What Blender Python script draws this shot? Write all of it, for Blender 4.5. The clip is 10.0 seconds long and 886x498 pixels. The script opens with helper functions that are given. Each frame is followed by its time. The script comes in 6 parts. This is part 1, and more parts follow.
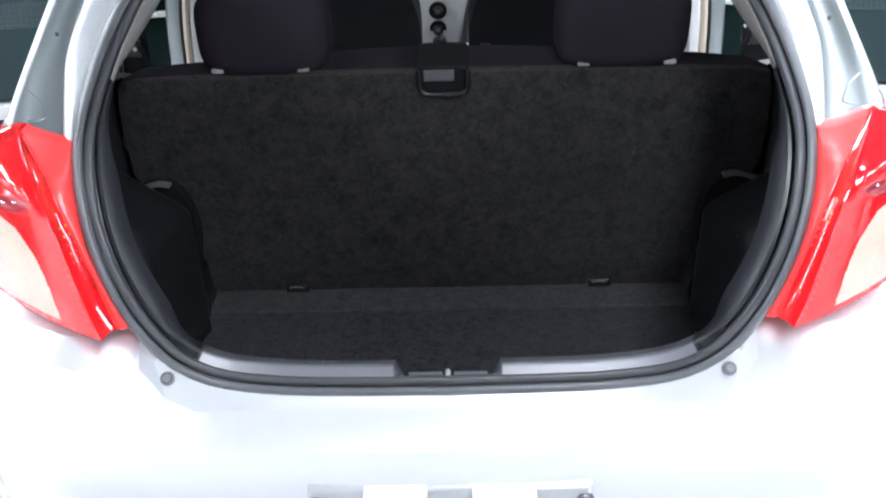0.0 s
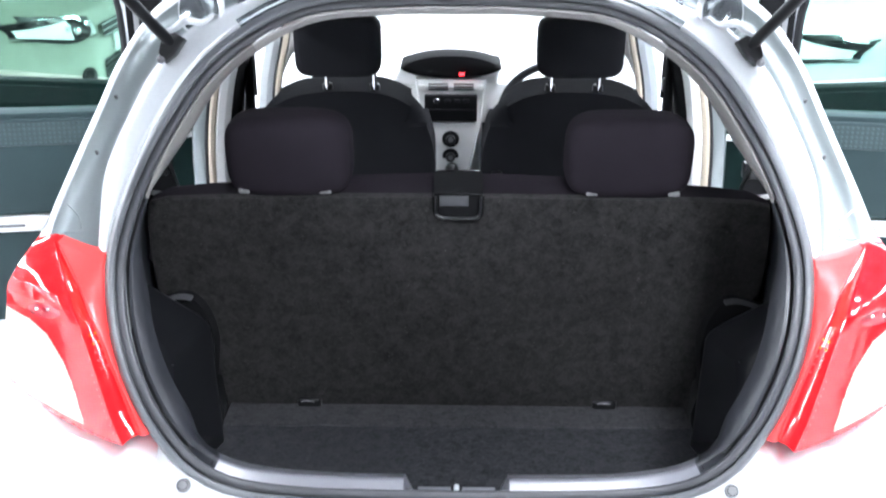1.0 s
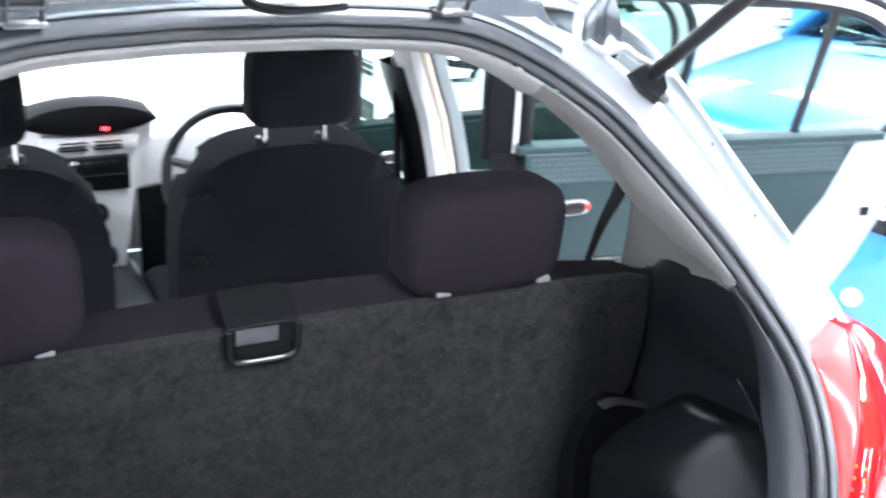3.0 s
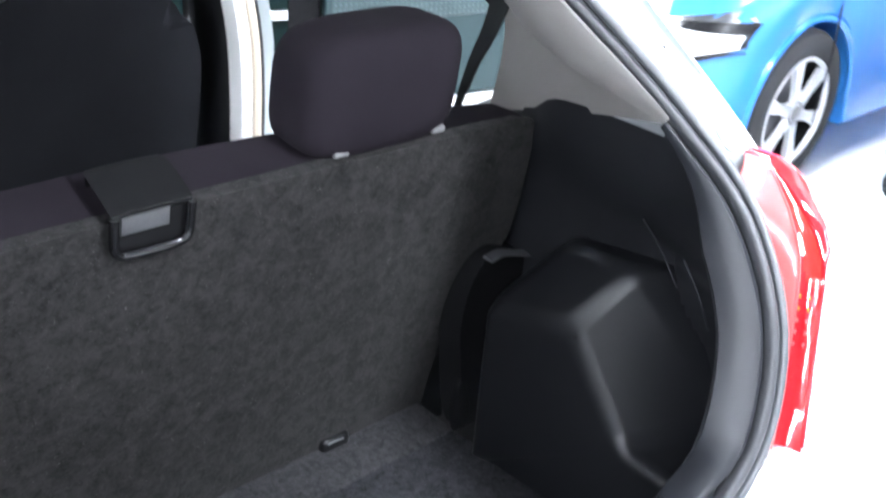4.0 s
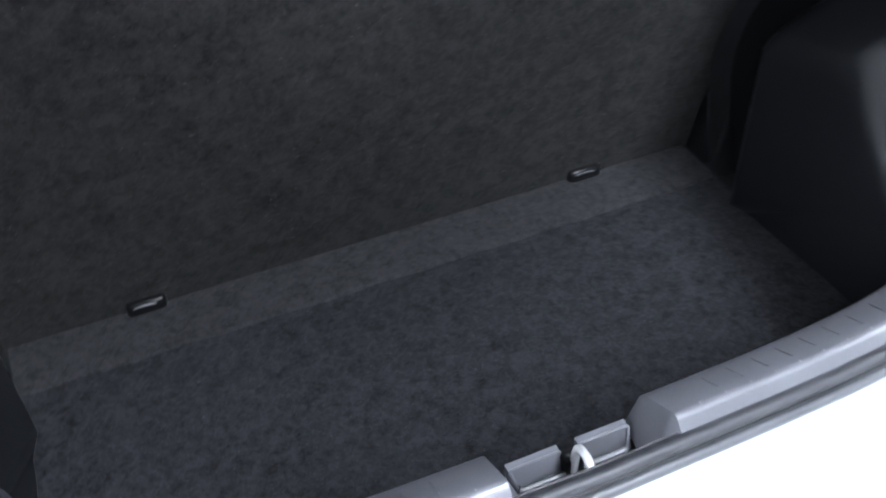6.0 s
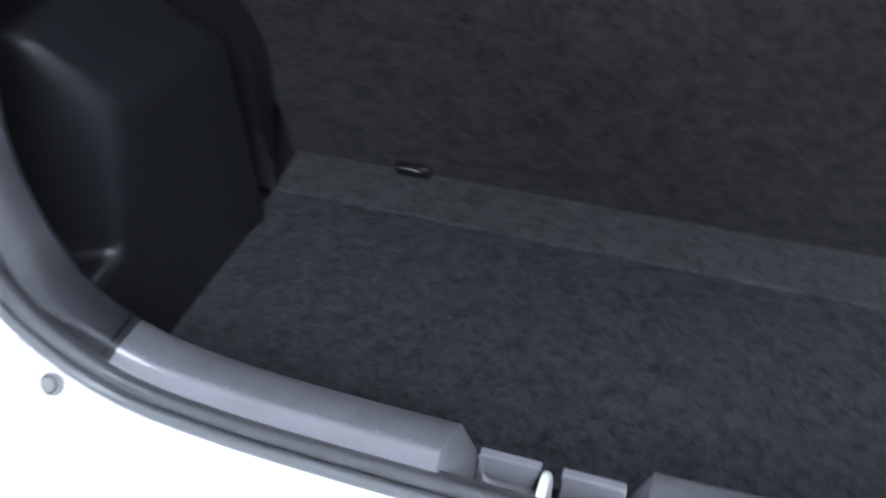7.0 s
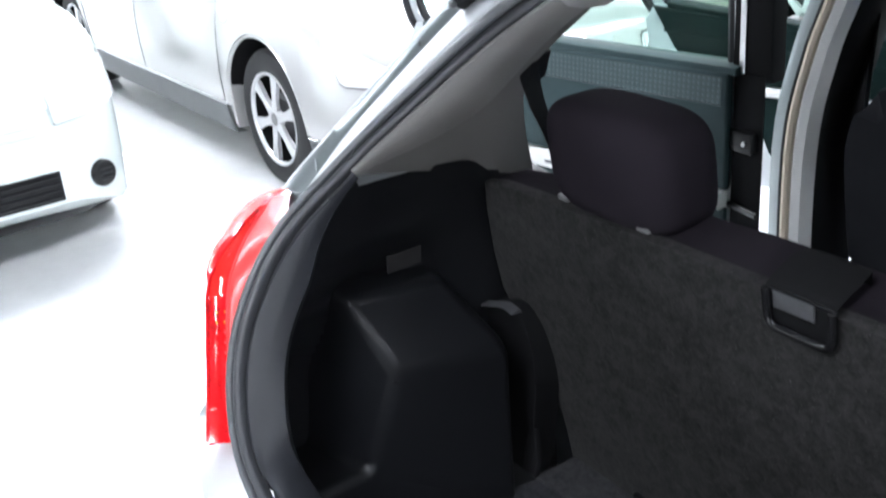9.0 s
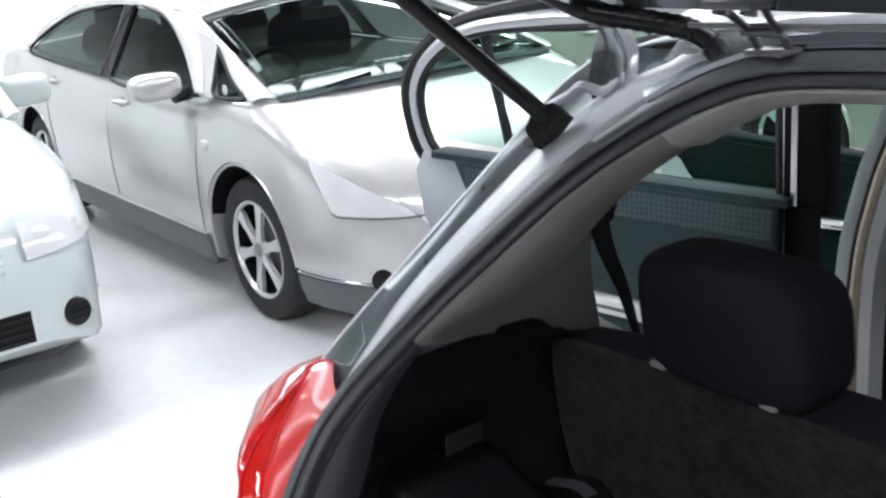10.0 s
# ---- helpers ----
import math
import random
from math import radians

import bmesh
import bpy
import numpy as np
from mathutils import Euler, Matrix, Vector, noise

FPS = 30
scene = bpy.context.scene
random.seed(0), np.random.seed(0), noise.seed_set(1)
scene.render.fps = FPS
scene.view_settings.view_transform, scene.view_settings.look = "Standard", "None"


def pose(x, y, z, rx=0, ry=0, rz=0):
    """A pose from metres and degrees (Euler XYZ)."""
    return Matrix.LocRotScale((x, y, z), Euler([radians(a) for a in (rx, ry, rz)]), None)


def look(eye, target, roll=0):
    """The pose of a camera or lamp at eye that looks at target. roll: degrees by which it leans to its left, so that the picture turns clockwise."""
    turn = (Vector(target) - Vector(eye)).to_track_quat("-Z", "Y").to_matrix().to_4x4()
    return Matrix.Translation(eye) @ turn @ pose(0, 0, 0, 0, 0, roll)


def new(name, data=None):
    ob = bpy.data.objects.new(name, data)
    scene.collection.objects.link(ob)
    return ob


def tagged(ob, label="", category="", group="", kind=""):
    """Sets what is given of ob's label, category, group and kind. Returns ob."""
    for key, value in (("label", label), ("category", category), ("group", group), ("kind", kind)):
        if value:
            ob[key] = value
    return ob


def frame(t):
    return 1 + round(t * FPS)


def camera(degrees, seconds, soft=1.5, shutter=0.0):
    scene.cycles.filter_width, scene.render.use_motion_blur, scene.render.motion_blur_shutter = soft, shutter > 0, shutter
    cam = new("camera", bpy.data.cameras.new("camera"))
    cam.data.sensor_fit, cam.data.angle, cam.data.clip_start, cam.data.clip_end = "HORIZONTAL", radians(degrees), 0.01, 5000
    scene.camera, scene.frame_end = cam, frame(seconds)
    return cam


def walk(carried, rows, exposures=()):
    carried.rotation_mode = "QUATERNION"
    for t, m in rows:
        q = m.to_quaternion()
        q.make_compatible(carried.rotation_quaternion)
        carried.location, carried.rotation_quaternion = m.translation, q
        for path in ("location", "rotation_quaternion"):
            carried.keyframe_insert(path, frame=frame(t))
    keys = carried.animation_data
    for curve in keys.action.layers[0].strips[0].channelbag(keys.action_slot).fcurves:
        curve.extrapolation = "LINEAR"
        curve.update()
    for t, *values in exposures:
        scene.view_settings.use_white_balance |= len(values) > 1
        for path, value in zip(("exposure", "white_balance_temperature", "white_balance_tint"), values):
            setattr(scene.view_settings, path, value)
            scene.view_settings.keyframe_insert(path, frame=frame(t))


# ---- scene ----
# ---- camera ----
EXPOSURES = [(0.0, -0.5, 6420, 12), (0.5, -0.48, 6420, 12), (1.0, 0.19, 6420, 12), (1.5, 0.32, 6400, 12), (2.5, 0.38, 6400, 12), (4.5, 0.76, 6380, 12), (5.0, 0.28, 6300, 11), (5.5, 0.12, 6240, 11), (7.0, 0.2, 6180, 11), (7.5, 0.1, 6220, 11), (8.0, 0.08, 6300, 11), (8.5, -0.22, 6400, 11), (9.0, -0.47, 6480, 11), (9.5, -0.97, 6560, 12), (10.0, -1.48, 6700, 12)]
LIGHT_X = (-8.4, -4.4, 0.9, 5.4)
LIGHT_Y = (-2.4, 1.4, 4.8, 8.6)
PATH = [
    (0.0, (0.0154, -1.3942, 1.7026), (0.0039, -0.5201, 1.2172), -1.47),
    (0.5, (-0.0030, -1.4545, 1.7211), (-0.0065, -0.5551, 1.2840), 0.19),
    (1.0, (-0.0038, -1.4654, 1.7299), (-0.0164, -0.5401, 1.3511), 0.15),
    (1.5, (-0.0296, -1.4165, 1.7258), (-0.0428, -0.4769, 1.3839), 0.09),
    (2.0, (-0.0892, -1.1830, 1.6887), (-0.0108, -0.2404, 1.3640), 0.84),
    (2.5, (-0.1836, -0.9462, 1.6663), (0.0018, -0.0237, 1.3277), 3.41),
    (3.0, (-0.3289, -0.7285, 1.6230), (0.0823, 0.1136, 1.2738), 2.24),
    (3.2, (-0.3645, -0.6624, 1.6039), (0.1104, 0.1398, 1.2420), 3.07),
    (4.3, (-0.5259, -0.4125, 1.5505), (0.1246, 0.1512, 1.0414), 4.78),
    (4.5, (-0.5670, -0.4007, 1.5451), (0.0944, 0.1287, 1.0138), 3.72),
    (5.0, (-0.6475, -0.3857, 1.5205), (0.0186, 0.0940, 0.9493), 3.99),
    (5.5, (-0.5734, -0.4353, 1.4984), (-0.0234, 0.1299, 0.8836), 2.30),
    (5.7, (-0.4899, -0.4875, 1.5026), (-0.0462, 0.1409, 0.8638), 0.25),
    (6.8, (0.0199, -0.5025, 1.4516), (-0.0966, 0.1849, 0.7347), -2.14),
    (7.0, (0.1085, -0.4974, 1.4538), (-0.1500, 0.1797, 0.7648), -3.19),
    (7.5, (0.3533, -0.4623, 1.4880), (-0.1795, 0.1105, 0.8650), -7.92),
    (8.0, (0.4838, -0.3954, 1.5107), (-0.1648, 0.1320, 0.9618), -5.83),
    (8.5, (0.6052, -0.3834, 1.5506), (-0.1396, 0.0907, 1.0810), -5.58),
    (9.0, (0.6588, -0.4131, 1.6061), (-0.1163, 0.0723, 1.2015), -4.87),
    (9.5, (0.5911, -0.4016, 1.6087), (-0.2075, 0.0984, 1.2737), -4.22),
    (10.0, (0.3836, -0.3904, 1.5953), (-0.3983, 0.1541, 1.2919), -4.78),
]
cam = camera(46.2, 10.0, soft=2.0, shutter=0.4)
walk(cam, [(t, look(eye, target, roll)) for t, eye, target, roll in PATH], EXPOSURES)

# ---- light ----
world = bpy.data.worlds.new("world")
scene.world = world
world.use_nodes = True
world.node_tree.nodes["Background"].inputs["Color"].default_value = (0.9, 0.96, 1.0, 1)
world.node_tree.nodes["Background"].inputs["Strength"].default_value = 0.3

# ---- small tools ----


def V(*a):
    return Vector(a)


def part(name, bm, mat, parent=None, label="", angle=40):
    """Links a bmesh as one mesh object, smooth but for edges sharper than angle."""
    bmesh.ops.recalc_face_normals(bm, faces=bm.faces)
    me = bpy.data.meshes.new(name)
    bm.to_mesh(me)
    bm.free()
    for p in me.polygons:
        p.use_smooth = True
    me.set_sharp_from_angle(angle=radians(angle))
    for m in mat if isinstance(mat, (list, tuple)) else (mat,):
        me.materials.append(m)
    ob = new(name, me)
    ob.parent = parent
    if label:
        tagged(ob, label)
    return ob


def thick(ob, t, offset=1.0):
    m = ob.modifiers.new("thickness", "SOLIDIFY")
    m.thickness, m.offset = t, offset
    return ob


def thing(name, label, category, m=None, group="", kind=""):
    ob = tagged(new(name), label, category, group, kind)
    ob.empty_display_size = 0.1
    if m is not None:
        ob.matrix_basis = m
    return ob


def grid(rows, close_u=False, close_v=False, cap=False, bm=None):
    """A skin over rows of points, all rows of one length."""
    bm = bm or bmesh.new()
    vs = [[bm.verts.new(p) for p in r] for r in rows]
    n, m = len(vs), len(vs[0])
    for i in range(n if close_u else n - 1):
        for j in range(m if close_v else m - 1):
            q = (vs[i][j], vs[i][(j + 1) % m], vs[(i + 1) % n][(j + 1) % m], vs[(i + 1) % n][j])
            bm.faces.new(q)
    if cap:
        for r in (vs[0], vs[-1]):
            bm.faces.new(r)
    return bm


def block(lo, hi, bevel=0.0, seg=2, bm=None):
    bm = bm or bmesh.new()
    r = bmesh.ops.create_cube(bm, size=1)["verts"]
    for v in r:
        v.co = Vector([(lo[i] + hi[i]) / 2 + v.co[i] * (hi[i] - lo[i]) for i in range(3)])
    if bevel:
        es = {e for v in r for e in v.link_edges}
        bmesh.ops.bevel(bm, geom=list(es), offset=bevel, segments=seg, profile=0.5, affect="EDGES")
    return bm


def spline(pts, n):
    """n points at even steps of parameter along a smooth curve through pts."""
    p = [Vector(q) for q in pts]
    p = [2 * p[0] - p[1]] + p + [2 * p[-1] - p[-2]]
    out = []
    for k in range(n):
        s = k / (n - 1) * (len(pts) - 1)
        i = min(int(s), len(pts) - 2)
        t = s - i
        a, b, c, d = p[i:i + 4]
        out.append(0.5 * ((2 * b) + (c - a) * t + (2 * a - 5 * b + 4 * c - d) * t * t + (3 * b - a - 3 * c + d) * t ** 3))
    return out


def even(pts, n):
    """n points at even distance along a polyline."""
    d = [0.0]
    for a, b in zip(pts, pts[1:]):
        d.append(d[-1] + (b - a).length)
    out, j = [], 0
    for k in range(n):
        s = d[-1] * k / (n - 1)
        while j < len(d) - 2 and d[j + 1] < s:
            j += 1
        u = (s - d[j]) / max(d[j + 1] - d[j], 1e-9)
        out.append(pts[j].lerp(pts[j + 1], min(u, 1)))
    return out


def tube(pts, r, n=10, close=False, bm=None, flat=1.0):
    """A round rod along pts; r is one radius or one for each point."""
    pts = [Vector(p) for p in pts]
    rows, up = [], None
    m = len(pts)
    for i, p in enumerate(pts):
        a = pts[i - 1] if (i or close) else p
        b = pts[(i + 1) % m] if (i < m - 1 or close) else p
        t = (b - a).normalized()
        if up is None:
            up = t.orthogonal().normalized()
        up = (up - t * up.dot(t)).normalized()
        s = t.cross(up)
        rr = r[i] if isinstance(r, (list, tuple)) else r
        rows.append([p + up * math.cos(2 * math.pi * k / n) * rr + s * math.sin(2 * math.pi * k / n) * rr * flat for k in range(n)])
    return grid(rows, close_u=close, close_v=True, cap=not close, bm=bm)


def lathe(c, axis, prof, n=32, bm=None):
    """A turned body about axis through c; prof: (along, radius) pairs in order along its skin."""
    a = Vector(axis).normalized()
    u = a.orthogonal().normalized()
    w = a.cross(u)
    c = Vector(c)
    rows = [[c + a * d + (u * math.cos(2 * math.pi * k / n) + w * math.sin(2 * math.pi * k / n)) * r for k in range(n)] for d, r in prof]
    return grid(rows, close_v=True, bm=bm)


def disc(c, axis, r, h, n=24, bevel=0.0, bm=None):
    """A short round cylinder from c along axis."""
    a = Vector(axis).normalized()
    c = Vector(c)
    if bevel:
        return tube([c, c + a * 1e-4, c + a * bevel * 0.5, c + a * (h - bevel), c + a * (h - bevel * 0.3), c + a * h], [r * 0.96, r, r, r, r - bevel * 0.4, r - bevel], n, bm=bm)
    return tube([c, c + a * h], r, n, bm=bm)


def pillow(c, size, e=0.45, lean=0.0, n=28, m=18):
    """A padded box: a superellipsoid, leaning about x."""
    def f(v, p):
        return math.copysign(abs(v) ** p, v)
    rows = []
    for i in range(m + 1):
        b = -math.pi / 2 + math.pi * i / m
        row = []
        for j in range(n):
            a = 2 * math.pi * j / n
            x = f(math.cos(b), e) * f(math.cos(a), e) * size[0] / 2
            y = f(math.cos(b), e) * f(math.sin(a), e) * size[1] / 2
            z = f(math.sin(b), e) * size[2] / 2
            row.append(V(c[0] + x, c[1] + y - z * lean, c[2] + z))
        rows.append(row)
    bm = grid(rows, close_v=True)
    bmesh.ops.remove_doubles(bm, verts=bm.verts, dist=1e-5)
    return bm


def prism(outline, depth, bevel=0.0, seg=2, bm=None):
    """outline: points of one flat ring; depth: the vector by which it is thick."""
    bm = bm or bmesh.new()
    d = Vector(depth)
    a = [bm.verts.new(p) for p in outline]
    b = [bm.verts.new(Vector(p) + d) for p in outline]
    fs = [bm.faces.new(a), bm.faces.new(b[::-1])]
    n = len(a)
    for i in range(n):
        bm.faces.new((a[i], a[(i + 1) % n], b[(i + 1) % n], b[i]))
    if bevel:
        es = {e for f in fs for e in f.edges}
        bmesh.ops.bevel(bm, geom=list(es), offset=bevel, segments=seg, profile=0.5, affect="EDGES")
    return bm


def mirrored(bm):
    for v in bm.verts:
        v.co.x = -v.co.x
    bmesh.ops.reverse_faces(bm, faces=bm.faces)
    return bm


# ---- materials ----


def material(name, color, rough=0.5, metal=0.0, coat=0.0, grain=0.0, scale=200.0, var=0.0, var_scale=6.0, sheen=0.0, spec=0.5, rough_var=0.0):
    """A principled surface with colour variation at a large and a small scale and a fine relief."""
    m = bpy.data.materials.new(name)
    m.use_nodes = True
    nt = m.node_tree
    b = nt.nodes["Principled BSDF"]
    b.inputs["Base Color"].default_value = (*color, 1)
    b.inputs["Roughness"].default_value = rough
    b.inputs["Metallic"].default_value = metal
    b.inputs["Coat Weight"].default_value = coat
    b.inputs["Coat Roughness"].default_value = 0.03
    b.inputs["Sheen Weight"].default_value = sheen
    b.inputs["Specular IOR Level"].default_value = spec
    tc = nt.nodes.new("ShaderNodeTexCoord")
    if var:
        big = nt.nodes.new("ShaderNodeTexNoise")
        big.inputs["Scale"].default_value = var_scale
        big.inputs["Detail"].default_value = 6
        fine = nt.nodes.new("ShaderNodeTexNoise")
        fine.inputs["Scale"].default_value = scale
        fine.inputs["Detail"].default_value = 2
        add = nt.nodes.new("ShaderNodeMath")
        add.operation = "MULTIPLY_ADD"
        nt.links.new(tc.outputs["Object"], big.inputs["Vector"])
        nt.links.new(tc.outputs["Object"], fine.inputs["Vector"])
        nt.links.new(fine.outputs["Fac"], add.inputs[0])
        add.inputs[1].default_value = 0.6
        nt.links.new(big.outputs["Fac"], add.inputs[2])
        ramp = nt.nodes.new("ShaderNodeValToRGB")
        ramp.color_ramp.elements[0].position, ramp.color_ramp.elements[1].position = 0.45, 1.15
        ramp.color_ramp.elements[0].color = (*[c * (1 - var) for c in color], 1)
        ramp.color_ramp.elements[1].color = (*[min(c * (1 + var), 1) for c in color], 1)
        nt.links.new(add.outputs[0], ramp.inputs[0])
        nt.links.new(ramp.outputs[0], b.inputs["Base Color"])
        if rough_var:
            mr = nt.nodes.new("ShaderNodeMapRange")
            mr.inputs["To Min"].default_value, mr.inputs["To Max"].default_value = rough - rough_var, rough + rough_var
            nt.links.new(big.outputs["Fac"], mr.inputs["Value"])
            nt.links.new(mr.outputs[0], b.inputs["Roughness"])
    if grain:
        nz = nt.nodes.new("ShaderNodeTexNoise")
        nz.inputs["Scale"].default_value = scale
        nz.inputs["Detail"].default_value = 3
        bp = nt.nodes.new("ShaderNodeBump")
        bp.inputs["Strength"].default_value = grain
        bp.inputs["Distance"].default_value = 0.002
        nt.links.new(tc.outputs["Object"], nz.inputs["Vector"])
        nt.links.new(nz.outputs["Fac"], bp.inputs["Height"])
        nt.links.new(bp.outputs[0], b.inputs["Normal"])
    return m


def carpet(name, dark, light, scale):
    """Needle-felt: clumped dark and pale fibres."""
    m = material(name, dark, 0.95, sheen=0.05, spec=0.06)
    nt = m.node_tree
    b = nt.nodes["Principled BSDF"]
    tc = nt.nodes.new("ShaderNodeTexCoord")
    last = None
    for s, d, w in ((scale * 0.16, 3, 0.55), (scale * 0.45, 4, 0.70), (scale * 1.5, 3, 0.45)):
        n = nt.nodes.new("ShaderNodeTexNoise")
        n.inputs["Scale"].default_value, n.inputs["Detail"].default_value = s, d
        n.inputs["Distortion"].default_value = 0.8
        nt.links.new(tc.outputs["Object"], n.inputs["Vector"])
        k = nt.nodes.new("ShaderNodeMath")
        k.operation = "MULTIPLY_ADD"
        k.inputs[1].default_value = w
        k.inputs[2].default_value = 0.0
        nt.links.new(n.outputs["Fac"], k.inputs[0])
        if last:
            nt.links.new(last.outputs[0], k.inputs[2])
        last = k
    ramp = nt.nodes.new("ShaderNodeValToRGB")
    ramp.color_ramp.elements[0].position, ramp.color_ramp.elements[1].position = 0.60, 1.14
    ramp.color_ramp.elements[0].color, ramp.color_ramp.elements[1].color = (*dark, 1), (*light, 1)
    nt.links.new(last.outputs[0], ramp.inputs[0])
    fleck = nt.nodes.new("ShaderNodeTexNoise")
    fleck.inputs["Scale"].default_value, fleck.inputs["Detail"].default_value = scale * 1.1, 1
    fleck.inputs["Distortion"].default_value = 2.5
    nt.links.new(tc.outputs["Object"], fleck.inputs["Vector"])
    cut = nt.nodes.new("ShaderNodeMapRange")
    cut.inputs["From Min"].default_value, cut.inputs["From Max"].default_value = 0.70, 0.80
    nt.links.new(fleck.outputs["Fac"], cut.inputs["Value"])
    mix = nt.nodes.new("ShaderNodeMixRGB")
    mix.inputs[2].default_value = (*[c * 2.6 for c in light], 1)
    nt.links.new(cut.outputs[0], mix.inputs[0])
    nt.links.new(ramp.outputs[0], mix.inputs[1])
    nt.links.new(mix.outputs[0], b.inputs["Base Color"])
    bp = nt.nodes.new("ShaderNodeBump")
    bp.inputs["Strength"].default_value, bp.inputs["Distance"].default_value = 0.45, 0.003
    nt.links.new(last.outputs[0], bp.inputs["Height"])
    nt.links.new(bp.outputs[0], b.inputs["Normal"])
    return m


def dotted(name, color, rough, pitch):
    """Plastic embossed with rows of small raised dots, paler than the plastic between them."""
    m = material(name, color, rough, sheen=0.1, spec=0.35)
    nt = m.node_tree
    b = nt.nodes["Principled BSDF"]
    tc = nt.nodes.new("ShaderNodeTexCoord")
    flat = nt.nodes.new("ShaderNodeVectorMath")
    flat.operation = "MULTIPLY"
    flat.inputs[1].default_value = (1.0, 0.0, 1.0)
    v = nt.nodes.new("ShaderNodeTexVoronoi")
    v.inputs["Scale"].default_value = 1 / pitch
    v.inputs["Randomness"].default_value = 0.0
    cut = nt.nodes.new("ShaderNodeMapRange")
    cut.inputs["From Min"].default_value, cut.inputs["From Max"].default_value = 0.34, 0.22
    mix = nt.nodes.new("ShaderNodeMixRGB")
    mix.inputs[1].default_value, mix.inputs[2].default_value = (*color, 1), (*[c * 1.3 for c in color], 1)
    bp = nt.nodes.new("ShaderNodeBump")
    bp.inputs["Strength"].default_value, bp.inputs["Distance"].default_value = 0.6, 0.002
    nt.links.new(tc.outputs["Object"], flat.inputs[0])
    nt.links.new(flat.outputs[0], v.inputs["Vector"])
    nt.links.new(v.outputs["Distance"], cut.inputs["Value"])
    nt.links.new(cut.outputs[0], mix.inputs[0])
    nt.links.new(mix.outputs[0], b.inputs["Base Color"])
    nt.links.new(cut.outputs[0], bp.inputs["Height"])
    nt.links.new(bp.outputs[0], b.inputs["Normal"])
    return m


def pane(name, tint):
    """Thin window glass: tinted where one looks through, glossier at a slant."""
    m = bpy.data.materials.new(name)
    m.use_nodes = True
    nt = m.node_tree
    nt.nodes.remove(nt.nodes["Principled BSDF"])
    clear, gloss, mix, slant, power, fr = (nt.nodes.new("ShaderNode" + k) for k in ("BsdfTransparent", "BsdfGlossy", "MixShader", "LayerWeight", "Math", "MapRange"))
    clear.inputs["Color"].default_value = (*tint, 1)
    gloss.inputs["Roughness"].default_value = 0.01
    slant.inputs["Blend"].default_value = 0.5
    power.operation = "POWER"
    power.inputs[1].default_value = 5.0
    fr.inputs["To Min"].default_value, fr.inputs["To Max"].default_value = 0.006, 0.55
    nt.links.new(slant.outputs["Facing"], power.inputs[0])
    nt.links.new(power.outputs[0], fr.inputs["Value"])
    nt.links.new(fr.outputs[0], mix.inputs[0])
    nt.links.new(clear.outputs[0], mix.inputs[1])
    nt.links.new(gloss.outputs[0], mix.inputs[2])
    nt.links.new(mix.outputs[0], nt.nodes["Material Output"].inputs["Surface"])
    return m


def glow(name, color, strength):
    m = material(name, color, 0.5)
    b = m.node_tree.nodes["Principled BSDF"]
    b.inputs["Emission Color"].default_value = (*color, 1)
    b.inputs["Emission Strength"].default_value = strength
    return m


def paint(name, color, metal=0.0, rough=0.32):
    return material(name, color, rough, metal, coat=1.0, var=0.03, var_scale=2.0, scale=900.0)


M_SILVER = paint("silver_paint", (0.66, 0.68, 0.70), 0.62, 0.32)
# Darker copy of the car's silver, with shade and reflections put into its colour.
M_SILVER_SHADE = material("shaded_silver_paint", (0.235, 0.262, 0.268), 0.34, 0.60, coat=0.3, var=0.05, var_scale=4.0)
M_LAND = material("satin_silver_paint", (0.50, 0.52, 0.535), 0.42, 0.45, coat=0.15, var=0.05, var_scale=4.0)
# Still darker silver: shade under the raised tailgate put into the colour.
M_CUP = paint("deep_shade_silver_paint", (0.20, 0.22, 0.235), 0.75, 0.18)
M_WHITE = paint("white_paint", (0.80, 0.81, 0.81))
M_MINT = paint("pale_mint_paint", (0.74, 0.81, 0.79))
M_SEDAN = paint("warm_silver_paint", (0.76, 0.75, 0.735), 0.42, 0.26)
M_BLUE = paint("blue_paint", (0.03, 0.22, 0.62), 0.2)
M_GREY_CAR = paint("grey_green_paint", (0.33, 0.35, 0.29), 0.4, 0.3)
# Lighter, less metallic copy of the silver: bright light put into the bumper.
M_BUMPER = paint("brightened_silver_paint", (0.74, 0.755, 0.775), 0.40, 0.30)
M_CARPET = carpet("floor_carpet", (0.0075, 0.0078, 0.0092), (0.033, 0.0335, 0.0375), 260.0)
M_FLAP = carpet("flap_carpet", (0.0150, 0.0148, 0.0160), (0.046, 0.0455, 0.0485), 260.0)
M_FELT = carpet("seatback_felt", (0.0105, 0.0103, 0.0106), (0.0315, 0.0303, 0.0303), 150.0)
M_CLOTH = material("plum_black_cloth", (0.0175, 0.0145, 0.0188), 0.95, grain=0.35, scale=900.0, var=0.14, var_scale=9.0, spec=0.06)
M_SEAT = material("black_cloth", (0.0138, 0.0140, 0.0165), 0.95, grain=0.35, scale=900.0, var=0.14, var_scale=9.0, spec=0.06)
M_PLASTIC = material("dark_plastic", (0.0108, 0.0112, 0.0130), 0.36, grain=0.10, scale=700.0, var=0.12, var_scale=5.0, rough_var=0.05, spec=0.29)
M_COVER = material("dark_cover_plastic", (0.0085, 0.0089, 0.0104), 0.30, grain=0.08, scale=700.0, var=0.12, var_scale=5.0, rough_var=0.05, spec=0.20)
